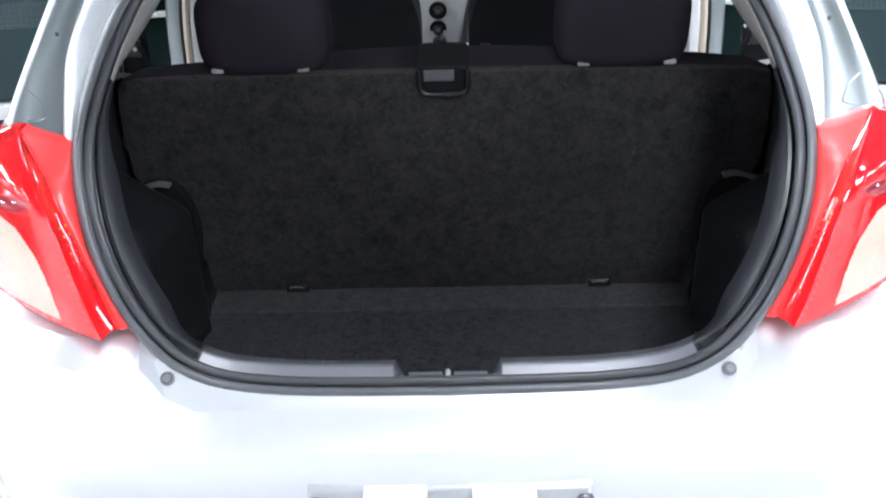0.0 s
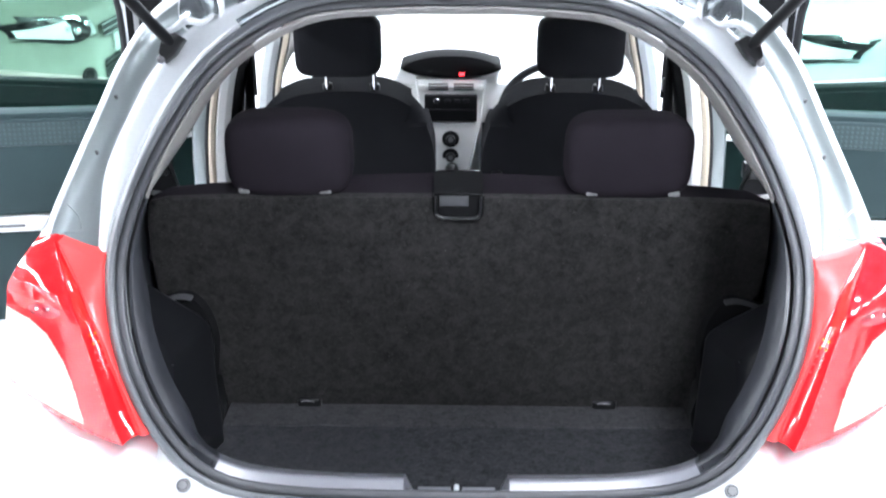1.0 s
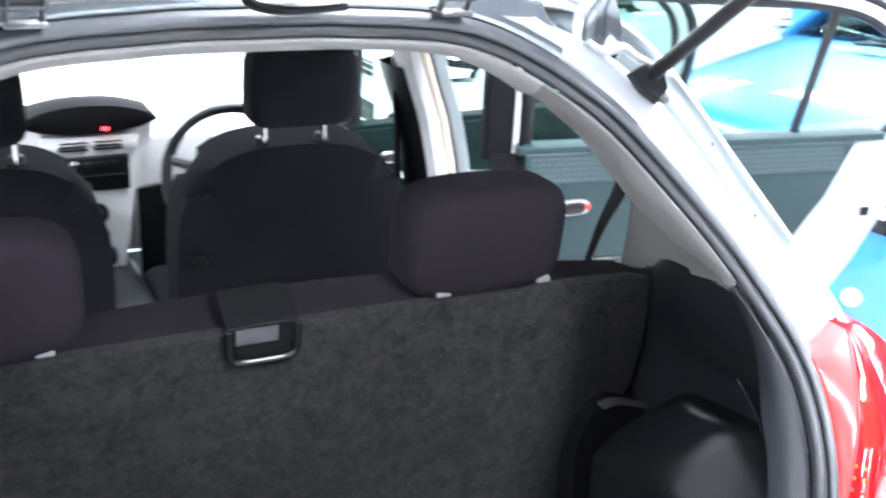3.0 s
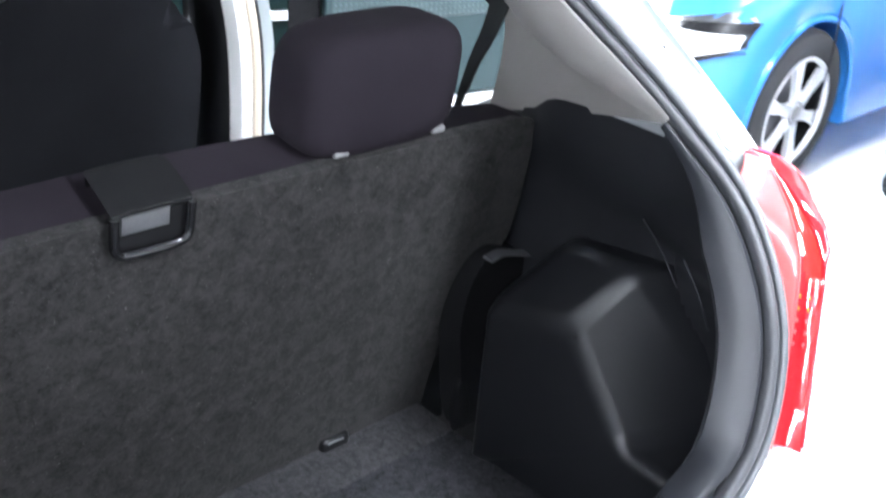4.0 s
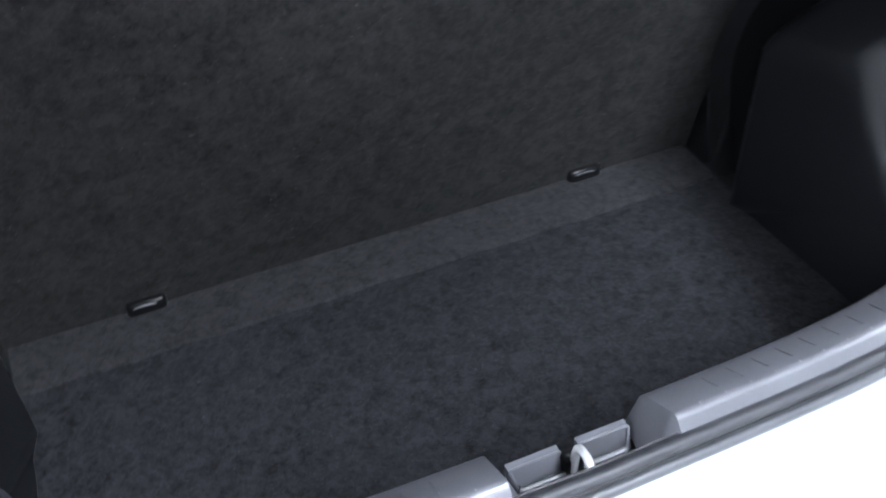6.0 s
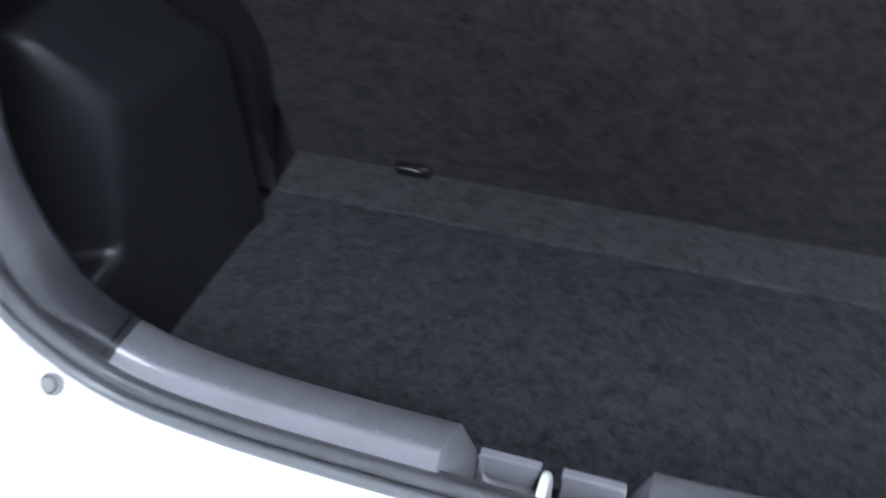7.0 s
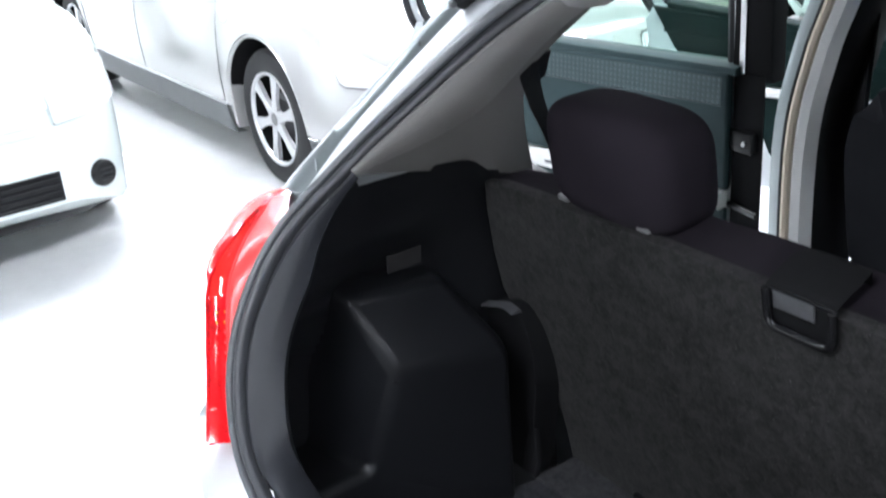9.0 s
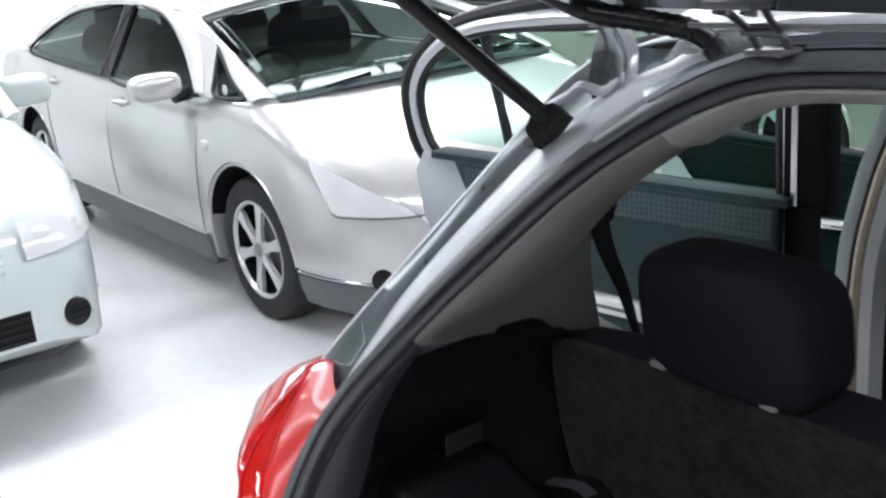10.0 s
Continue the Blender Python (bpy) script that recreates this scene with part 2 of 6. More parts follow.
# Lighter copy of the trim plastic: light falling on the sill, in its colour.
M_SILL = material("lightened_trim_plastic", (0.120, 0.121, 0.136), 0.34, grain=0.03, scale=500.0, var=0.10, var_scale=12.0, spec=0.75, rough_var=0.06)
M_BLACK = material("black_plastic", (0.009, 0.009, 0.010), 0.30, grain=0.04, scale=500.0, spec=0.22)
M_GLOSS = material("glossy_black_plastic", (0.010, 0.010, 0.011), 0.16, spec=0.6, var=0.1, var_scale=30.0)
M_MATTE = material("matte_black_plastic", (0.0080, 0.0080, 0.0088), 0.85, grain=0.15, scale=600.0, var=0.1, spec=0.10)
M_CEILING = material("dark_ceiling", (0.085, 0.088, 0.092), 0.9, grain=0.1, scale=40.0, var=0.15, var_scale=0.8)
M_RUBBER = material("black_rubber", (0.016, 0.016, 0.018), 0.45, grain=0.08, scale=250.0, var=0.2, var_scale=20.0, spec=0.25)
M_SEAL = material("grey_black_seal", (0.042, 0.043, 0.048), 0.44, grain=0.05, scale=250.0, var=0.15, var_scale=20.0, spec=0.5)
# Silver body flange turned grey: the shade on it is in this colour.
M_FLANGE = material("shaded_flange_paint", (0.078, 0.082, 0.089), 0.38, grain=0.04, scale=250.0, var=0.12, var_scale=20.0, spec=0.6)
M_STOP = material("grey_rubber", (0.15, 0.15, 0.155), 0.5, grain=0.05, var=0.1, var_scale=40.0)
M_HATCH = material("blue_grey_panel", (0.040, 0.048, 0.054), 0.42, coat=0.25, var=0.1, grain=0.02)
M_DARK_RED = material("dark_bulb_seat", (0.26, 0.008, 0.018), 0.15, coat=1.0, var=0.5, var_scale=60.0)
# Darker copy of the sill's plastic, with the side trim's shade in it.
M_RING = material("darkened_trim_plastic", (0.019, 0.020, 0.024), 0.38, grain=0.04, scale=600.0, var=0.12, var_scale=10.0, spec=0.35)
M_BUSH = material("grey_bush", (0.20, 0.20, 0.20), 0.5)
M_GREIGE = material("warm_grey_trim", (0.178, 0.169, 0.162), 0.6, grain=0.10, scale=500.0, var=0.06, var_scale=4.0)
M_DASH = material("pale_grey_dash", (0.80, 0.80, 0.79), 0.5, grain=0.1, scale=500.0, var=0.04, var_scale=5.0)
M_LIP = material("pale_trim_lip", (0.32, 0.308, 0.297), 0.7, grain=0.15, scale=600.0, var=0.05, var_scale=5.0)
M_LINER = material("pale_headliner", (0.60, 0.59, 0.57), 0.95, grain=0.3, scale=700.0, var=0.05, var_scale=5.0)
M_TAN = material("tan_weatherstrip", (0.50, 0.43, 0.34), 0.8, grain=0.2, scale=500.0)
M_TEAL = dotted("teal_grey_embossed_trim", (0.026, 0.046, 0.049), 0.42, 0.013)
M_TEAL_PLAIN = material("teal_grey_trim", (0.020, 0.038, 0.041), 0.6, grain=0.15, scale=500.0, var=0.1, spec=0.25)
# Near-black copy of the teal trim: shade on the front doors put into colour.
M_TEAL_SHADE = material("shaded_teal_trim", (0.003, 0.0105, 0.0098), 0.6, grain=0.12, scale=500.0, var=0.1, spec=0.08)
M_CHROME = material("chrome", (0.82, 0.82, 0.83), 0.12, 1.0)
M_STEEL = material("zinc_steel", (0.60, 0.60, 0.60), 0.3, 1.0, grain=0.1, scale=300.0, var=0.1)
M_HINGE = material("dark_hinge_steel", (0.13, 0.13, 0.135), 0.35, 0.7, grain=0.08, scale=300.0, var=0.1)
M_LEVER = material("grey_lever", (0.115, 0.115, 0.122), 0.40, grain=0.1, scale=400.0, var=0.1, var_scale=40.0)
M_HANDLE = material("grey_handle_plastic", (0.062, 0.063, 0.067), 0.5, grain=0.1, scale=400.0, var=0.2, var_scale=40.0, spec=0.3)
M_TYRE = material("tyre_rubber", (0.018, 0.018, 0.019), 0.8, grain=0.3, scale=120.0, var=0.2)
M_RIM = material("alloy", (0.80, 0.80, 0.81), 0.30, 0.4, coat=0.5, var=0.05)
M_GLASS = pane("green_tinted_glass", (0.74, 0.85, 0.81))
M_DARK_GLASS = pane("dark_window_glass", (0.55, 0.60, 0.585))
M_CLEAR = pane("clear_glass", (0.93, 0.965, 0.955))
M_LAMP_LENS = material("lamp_lens", (0.88, 0.885, 0.89), 0.16, coat=1.0, var=0.06, var_scale=9.0)
M_RED = material("red_lens", (0.64, 0.008, 0.012), 0.10, coat=0.6, var=0.42, var_scale=26.0, spec=0.5)
M_RED_PALE = material("frosted_red_lens", (0.80, 0.050, 0.049), 0.36, coat=0.2, var=0.12, var_scale=9.0)
M_AMBER = material("amber_reflector", (0.80, 0.20, 0.02), 0.15, coat=1.0)
M_ORANGE = material("bright_red_lens", (0.80, 0.022, 0.018), 0.10, coat=1.0, var=0.20, var_scale=18.0)
M_REFLECTOR = material("pale_reflector", (0.64, 0.50, 0.40), 0.16, coat=0.6, var=0.15, var_scale=14.0)
M_RED_LIGHT = glow("red_warning_light", (1.0, 0.03, 0.04), 6.0)
M_ROCKER = material("grey_sill_plastic", (0.10, 0.105, 0.11), 0.5, grain=0.1, var=0.1)
M_FLOOR = material("white_epoxy_floor", (0.85, 0.855, 0.855), 0.22, coat=0.3, var=0.06, var_scale=1.3, scale=14.0, rough_var=0.1)
M_WALL = material("white_wall", (0.78, 0.79, 0.78), 0.85, grain=0.1, scale=80.0, var=0.04, var_scale=1.0)
M_GREY_WALL = material("grey_wall", (0.20, 0.205, 0.21), 0.85, grain=0.1, scale=80.0, var=0.06, var_scale=1.0)
M_TUBE = glow("lit_diffuser", (0.86, 0.92, 1.0), 66.0)
M_STICKER = material("faded_label", (0.026, 0.025, 0.026), 0.6, var=0.2, var_scale=40.0, spec=0.3)
M_PLATE = material("plate_white", (0.78, 0.78, 0.76), 0.35, var=0.04)

# ---- the hatchback with its tailgate and doors open ----
car = thing("hatchback_car", "silver hatchback with tailgate and all doors open", "car")

# Half of the tailgate opening, from the middle of the sill to the middle of the roof edge.
HALF = [(0, -0.055, 0.694), (0.28, -0.052, 0.700), (0.412, -0.0525, 0.7355), (0.4886, -0.0467, 0.8245), (0.5455, -0.0052, 0.9472),
        (0.572, 0.079, 1.0614), (0.565, 0.189, 1.150), (0.528, 0.305, 1.243), (0.45, 0.41, 1.345), (0.30, 0.462, 1.428), (0.12, 0.472, 1.448), (0, 0.473, 1.45)]
side = even(spline(HALF, 200), 61)
RING = side + [V(-p.x, p.y, p.z) for p in side[-2:0:-1]]


def ring_frame(i):
    n = len(RING)
    t = (RING[(i + 1) % n] - RING[i - 1]).normalized()
    inward = t.cross(V(0, 1, 0)).normalized()
    if inward.dot(V(0, 0.2, 1.07) - RING[i]) < 0:
        inward = -inward
    deep = t.cross(inward).normalized()
    if deep.y < 0:
        deep = -deep
    return RING[i], inward, deep


def on_ring(i, n, d):
    """A place n inwards and d deep from the opening's line, at the point i, which may lie between two."""
    k = math.floor(i)
    out = []
    for j in (k, k + 1):
        p, a, b = ring_frame(j % len(RING))
        out.append(p + a * n + b * d)
    return out[0].lerp(out[1], i - k)


def ring_at(z):
    """Where along the half ring the height z lies."""
    for i in range(12, 60):
        if RING[i].z <= z < RING[i + 1].z:
            return i + (z - RING[i].z) / (RING[i + 1].z - RING[i].z)
    return 60.0


def step(v, a, b):
    u = min(max((v - a) / (b - a), 0), 1)
    return u * u * (3 - 2 * u)


# Across the seal: the painted flange, a gap, the soft lip, and the gap before the trim.
SEAL = [(-0.0015, 0.014), (-0.0008, 0.005), (0.0010, -0.0005), (0.0040, -0.0032), (0.0080, -0.0036), (0.0104, -0.0020),
        (0.0120, 0.0040), (0.0138, 0.0040),
        (0.0146, -0.002), (0.0180, -0.0060), (0.0222, -0.0078), (0.0262, -0.0066), (0.0282, -0.0020),
        (0.0300, 0.0060), (0.0318, 0.0060)]


def seal_row(i):
    """The seal's outline, leaning forwards over the sill."""
    up = step(RING[i].z, 0.70, 0.86)
    c, q = math.cos(math.radians(33) * up), math.sin(math.radians(33) * up)
    turned = [(0.0142 + (n - 0.0142) * c - (d - 0.004) * q, 0.004 + (n - 0.0142) * q + (d - 0.004) * c) for n, d in SEAL]
    w = math.radians(50) * (1 - up)
    c, q = math.cos(w), math.sin(w)
    return [on_ring(i, n * c - d * q, n * q + d * c) for n, d in turned]


seal_rows = [seal_row(i) for i in range(len(RING))]
part("opening_flange", grid([r[:7] for r in seal_rows], close_u=True), M_FLANGE, car, "silver body flange round the opening, darkened as in shade", 60)
seal = part("opening_seal", grid([r[7:14] for r in seal_rows], close_u=True), M_SEAL, car, "dark rubber seal round the opening", 60)
# gaps as dark strips, the shade inside them put into the colour
part("seal_gap", grid([r[6:8] for r in seal_rows], close_u=True), M_PLASTIC, seal)
part("seal_gap", grid([r[13:15] for r in seal_rows], close_u=True), M_PLASTIC, seal)

SILL_SHAPE = [(0.014, 0.022), (0.0255, 0.0325), (0.0278, 0.0352), (0.0288, 0.0385), (0.0280, 0.0420), (0.0066, 0.0850), (-0.004, 0.093), (-0.03, 0.095), (-0.17, 0.097)]
SIDE_SHAPE = [(0.0296, 0.034), (0.0306, 0.019), (0.0332, 0.012), (0.0385, 0.013), (0.0440, 0.022), (0.0475, 0.040), (0.0475, 0.060), (0.041, 0.067), (0.028, 0.070)]


def trim_row(i):
    w = step(RING[i % len(RING)].z, 0.715, 0.83)
    e = step(RING[i % len(RING)].z, 1.03, 1.155)
    out = []
    for a, b in zip(SILL_SHAPE, SIDE_SHAPE):
        n, d = a[0] + (b[0] - a[0]) * w, a[1] + (b[1] - a[1]) * w
        out.append(on_ring(i, n + (0.033 - n) * e * 0.8, d + (0.012 - d) * e * 0.8))
    return out


# The scuff trim of the sill is notched in the middle for the latch; side trims follow it beyond the seams.
N = len(RING)
i_notch = min(range(60), key=lambda i: abs(RING[i].x - 0.079))
i_seam = min(range(60), key=lambda i: abs(RING[i].x - 0.402) + (RING[i].z > 0.9))
i_trim = min(range(60), key=lambda i: abs(RING[i].z - 1.158))
sill = None
for s, name in ((1, "sill_trim"), (-1, "sill_trim")):
    rows = [trim_row(s * i) for i in range(i_notch, i_seam + 1)]
    edge = [q.copy() for q in rows[0]]
    bm = grid(rows)
    end = [bm.verts.new(V(q.x - s * max(q.z - 0.660, 0) * 0.40, q.y, min(q.z, 0.660))) for q in edge]
    top = [bm.verts.new(q) for q in edge]
    for a in range(len(edge) - 1):
        if edge[a].z > 0.661 or edge[a + 1].z > 0.661:
            bm.faces.new((top[a], top[a + 1], end[a + 1], end[a]))
    bmesh.ops.remove_doubles(bm, verts=bm.verts, dist=1e-5)
    t = part(name, bm, M_SILL, car, "dark grey plastic scuff trim of the sill, light put into its colour")
    # small moulded ribs across the inner slope
    for k in range(9):
        i = int(i_notch + 2 + k * (i_seam - i_notch - 3) / 8)
        a, b = on_ring(s * i, 0.0265, 0.0490), on_ring(s * i, 0.0070, 0.0845)
        part("rib", tube([a.lerp(b, 0.08), a.lerp(b, 0.3), a.lerp(b, 0.75)], 0.0009, 5), M_SILL, t)
    # small pale dots along the trim's upper edge
    for k in range(10):
        i = int(i_notch + 1 + k * (i_seam - i_notch - 2) / 9)
        part("pale_edge_dot", disc(on_ring(s * i, 0.0288, 0.0405), (0, -0.1, 1), 0.0010, 0.0008, 8), M_BUSH, t)
    a = [on_ring(s * (i_seam + 0.3), n * 1.0 + 0.0008, d) for n, d in [(0.020, 0.025), (0.0295, 0.039), (0.0275, 0.048), (0.0075, 0.086)]]
    part("seam_line", tube(a, 0.0016, 5), M_BLACK, t)
# latch well between the two sill trims
well = part("latch_well", block((-0.084, -0.030, 0.622), (0.084, 0.024, 0.650), 0.003), M_RING, car, "dark latch well in the sill")
for sx in (1, -1):
    # a shallow tray on each side of the striker, with a thick lower and a thin upper lip
    tray = [V(sx * 0.008, 0.012, 0.648), V(sx * 0.068, 0.012, 0.648), V(sx * 0.066, 0.022, 0.674), V(sx * 0.010, 0.022, 0.674)]
    tr = part("well_tray", prism(tray, (0, 0.010, 0.002), 0.0015), M_SILL, well)
    part("tray_lip", tube(spline([V(sx * 0.010, 0.010, 0.655), V(sx * 0.052, 0.010, 0.655), V(sx * 0.060, 0.012, 0.658)], 10), 0.0036, 8), M_SILL, tr)
    part("tray_edge", tube(spline([V(sx * 0.060, 0.012, 0.657), V(sx * 0.0645, 0.020, 0.672), V(sx * 0.060, 0.0225, 0.675), V(sx * 0.010, 0.0225, 0.675)], 14), 0.0020, 6), M_SILL, tr)
part("striker", tube(spline([(0.0, 0.012, 0.648), (0.0, 0.010, 0.684), (0.0, 0.003, 0.696), (0.0, -0.012, 0.696), (0.0, -0.020, 0.684), (0.0, -0.022, 0.648)], 22), 0.0046, 10), M_RIM, well, "bright zinc striker loop")
part("striker_slot", prism([V(0.011 * math.cos(a), -0.004 + 0.022 * math.sin(a), 0.6505) for a in [2 * math.pi * k / 20 for k in range(20)]], (0, 0, 0.0015)), M_BLACK, well)
part("striker_shroud", block((-0.011, 0.010, 0.648), (0.011, 0.026, 0.672), 0.003), M_BLACK, well)

WALL_TOP = [(0.585, 0.225, 1.097), (0.594, 0.30, 1.093), (0.608, 0.38, 1.085), (0.620, 0.45, 1.072), (0.636, 0.495, 1.040)]
for s in (1, -1):
    # side ring of dark trim, from the seam up to the pale pillar
    ring_bm = grid([trim_row(i) for i in range(i_seam, i_trim + 1)])
    trim = part("luggage_side_trim", ring_bm if s > 0 else mirrored(ring_bm), M_RING, car, "dark grey moulded side trim round the opening")
    # wall behind it: steps outwards from the ring, then runs forward past the seat
    rows = []
    top = spline(WALL_TOP, 12)
    lo_i = i_seam - 8
    for k in range(33):
        u = k / 32
        i = lo_i + (i_trim - lo_i) * u
        w = step(on_ring(i, 0, 0).z, 0.715, 0.83)
        a = on_ring(i, -0.03 + 0.064 * w, 0.092 - 0.034 * w - 0.044 * step(on_ring(i, 0, 0).z, 1.03, 1.155))
        low = 1 - step(a.z, 0.84, 0.97)
        row = [a, V(a.x + 0.02 + (0.66 - a.x - 0.02) * low, a.y + 0.005, a.z)]
        for j, q in enumerate(top):
            z = 0.46 + (q.z - 0.46) * u
            x = q.x + 0.075 * (1 - step(z, 0.90, 1.04)) * (1 - j / 11)
            w = V(x, max(q.y, a.y + 0.03 + 0.02 * j), z)
            row.append(w)
        row.append(V(0.665, 0.62, row[-1].z - 0.04 * u))
        rows.append(row)
    wall = grid(rows)
    part("side_wall", wall if s > 0 else mirrored(wall), M_PLASTIC, trim, "black grained luggage side wall")
    # added panel that keeps light from leaking between seat and side wall
    bm = prism([V(0.44, 0.585, 0.44), V(0.44, 0.585, 0.98), V(0.73, 0.585, 1.02), V(0.73, 0.585, 0.44)], (0, 0.03, 0))
    part("gap_filler_panel", bm if s > 0 else mirrored(bm), M_PLASTIC, trim, "black panel added behind the seat to stop light leaks")
    # wheel arch cover
    A, B, C, E = V(0.487, 0.408, 0.515), V(0.520, 0.03, 0.515), V(0.532, 0.03, 0.660), V(0.533, 0.172, 0.664)
    if s > 0:
        F, G = V(0.535, 0.289, 0.801), V(0.496, 0.424, 0.786)
        Ew, H1, H2 = V(0.675, 0.088, 0.705), V(0.600, 0.240, 0.902), V(0.604, 0.380, 0.875)
        H1w, H2w = V(0.70, 0.200, 0.890), V(0.70, 0.40, 0.870)
    else:
        F, G = V(0.528, 0.232, 0.812), V(0.497, 0.42, 0.800)
        Ew, H1, H2 = V(0.69, 0.118, 0.67), V(0.592, 0.192, 0.925), V(0.598, 0.365, 0.905)
        H1w, H2w = V(0.70, 0.18, 0.94), V(0.70, 0.39, 0.91)
    Cw, Gw, Aw = V(0.70, 0.03, 0.66), V(0.70, 0.45, 0.80), V(0.70, 0.43, 0.515)
    bm = bmesh.new()
    v = {k: bm.verts.new(p) for k, p in dict(A=A, B=B, C=C, E=E, F=F, G=G, Cw=Cw, Ew=Ew, H1=H1, H1w=H1w, H2=H2, H2w=H2w, Gw=Gw, Aw=Aw).items()}
    for f in ("A B C E", "A E F G", "C Cw Ew E", "E Ew H1 F", "F H1 H2 G", "H1 H1w H2w H2", "Ew H1w H1", "G H2 H2w Gw", "A G Gw Aw"):
        bm.faces.new([v[k] for k in f.split()])
    bmesh.ops.recalc_face_normals(bm, faces=bm.faces)
    es = [e for e in bm.edges if len(e.link_faces) == 2]
    bmesh.ops.bevel(bm, geom=es, offset=0.019 if s > 0 else 0.016, segments=6, profile=0.5, affect="EDGES", clamp_overlap=True)
    part("wheel_arch_cover", bm if s > 0 else mirrored(bm), M_COVER, trim, "black plastic wheel arch cover with a ledge", 50)
    bm = tube([E.lerp(F, 0.90) + V(-0.001, 0.006, 0.0), E.lerp(F, 0.93) + V(-0.001, -0.006, 0.002)], 0.0016, 5)
    part("seam_line", bm if s > 0 else mirrored(bm), M_BLACK, trim)
    # rounded panel between arch and seat; a paler strip paints its worn top and highlight
    hump = spline([(0.540, 0.500, 0), (0.518, 0.640, 0), (0.510, 0.715, 0), (0.520, 0.776, 0), (0.543, 0.815, 0), (0.572, 0.826, 0), (0.62, 0.810, 0), (0.69, 0.786, 0)], 30)
    bm = prism([V(p.x, 0.476, p.y) for p in hump] + [V(0.69, 0.476, 0.50)], (0, 0.050, 0), 0.012, 3)
    part("seat_side_panel", bm if s > 0 else mirrored(bm), M_MATTE, trim, "black panel beside the seat")
    edge_line = [V(0.548, 0.468, 0.824), V(0.575, 0.468, 0.827), V(0.62, 0.468, 0.813), V(0.67, 0.470, 0.796)]
    bm = grid([[p + V(0, -0.006, -0.003), p, p + V(0, 0.012, 0.002), p + V(0, 0.016, -0.004)] for p in spline(edge_line, 10)], close_v=True, cap=True)
    part("panel_edge", bm if s > 0 else mirrored(bm), M_HANDLE, trim)
    # folded belt buckle strap at the floor
    bm = prism([V(0.524, 0.478, 0.615), V(0.534, 0.478, 0.615), V(0.545, 0.470, 0.56), V(0.540, 0.462, 0.527), V(0.504, 0.458, 0.527), V(0.503, 0.468, 0.555)], (0.0, 0.012, 0.0), 0.003)
    part("belt_anchor", bm if s > 0 else mirrored(bm), M_MATTE, trim, "dark belt anchor cover")
for line in (((0.630, 0.268, 0.955), (0.640, 0.236, 0.918), (0.646, 0.203, 0.872)), ((0.612, 0.181, 0.935), (0.616, 0.153, 0.896), (0.634, 0.136, 0.842))):
    part("moulded_line", tube(spline([V(*p) + V(-0.003, 0, 0) for p in line], 14), 0.0014, 6), M_RING, car, "fine moulded line on the black wall")
# faded label on the one wall, and two moulded lines on the other
part("label_patch", prism([V(-0.593, 0.270, 0.972), V(-0.609, 0.340, 0.963), V(-0.613, 0.340, 0.934), V(-0.597, 0.270, 0.941)], (0.0015, 0.0004, 0)), M_STICKER, car, "faded grey label on black trim")

# pale pillar trims
for s in (1, -1):
    rear = [on_ring(i, 0.034, 0.012) for i in range(i_trim, min(range(60), key=lambda i: abs(RING[i].z - 1.360)) + 1)]
    rear = even(rear, 14)
    front = even(spline([(0.650, 0.60, 1.00), (0.648, 0.583, 1.10), (0.645, 0.592, 1.175), (0.64, 0.655, 1.222), (0.615, 0.80, 1.315)], 60), 14)
    rows = []
    for a, b in zip(rear, front):
        lip = a + (b - a).normalized() * 0.012 + V(-0.004, -0.004, 0)
        row = [a + V(0.0, 0.0, 0), lip]
        for j in range(1, 13):
            f = j / 12
            p = lip.lerp(b, f)
            p.x += 0.030 * math.sin(f * math.pi) * 0.9
            row.append(p)
        rows.append(row + [b + V(0.03, 0.004, 0), b + V(0.07, 0.0, 0)])
    bm = grid(rows)
    p = part("pillar_trim", bm if s > 0 else mirrored(bm), M_GREIGE, car, "pale grey plastic rear pillar trim")
    strap = spline([V(0.646, 0.590, 1.190), V(0.632, 0.596, 1.13), V(0.610, 0.604, 1.075), V(0.590, 0.612, 1.00)], 12)
    bm = bmesh.new()
    grid([[p + V(-0.003, -0.020 * w, 0), p + V(-0.003, 0.020 * w, 0.004), p + V(0.0, 0.020 * w, 0.004), p + V(0.0, -0.020 * w, 0)] for p, w in zip(strap, [1.0 - 0.065 * k for k in range(12)])], close_v=True, cap=True, bm=bm)
    part("seat_belt", bm if s > 0 else mirrored(bm), M_BLACK, car, "black rear seat belt")
    bm = prism([V(0.646, 0.582, 1.178), V(0.646, 0.60, 1.196), V(0.646, 0.645, 1.205), V(0.646, 0.630, 1.165), V(0.646, 0.60, 1.150)], (0.012, 0, 0), 0.003)
    part("belt_guide", bm if s > 0 else mirrored(bm), M_BLACK, car)

# headliner, with its rear lip round the opening's top
i_top = min(range(60), key=lambda i: abs(RING[i].z - 1.33))
i_lip = min(range(60), key=lambda i: abs(RING[i].z - 1.375))
lip_rows = [[on_ring(i, n, d) for n, d in ((0.032, 0.006), (0.036, 0.006), (0.048, 0.020), (0.052, 0.05), (0.050, 0.11))] for i in range(i_lip, N - i_lip + 1)]
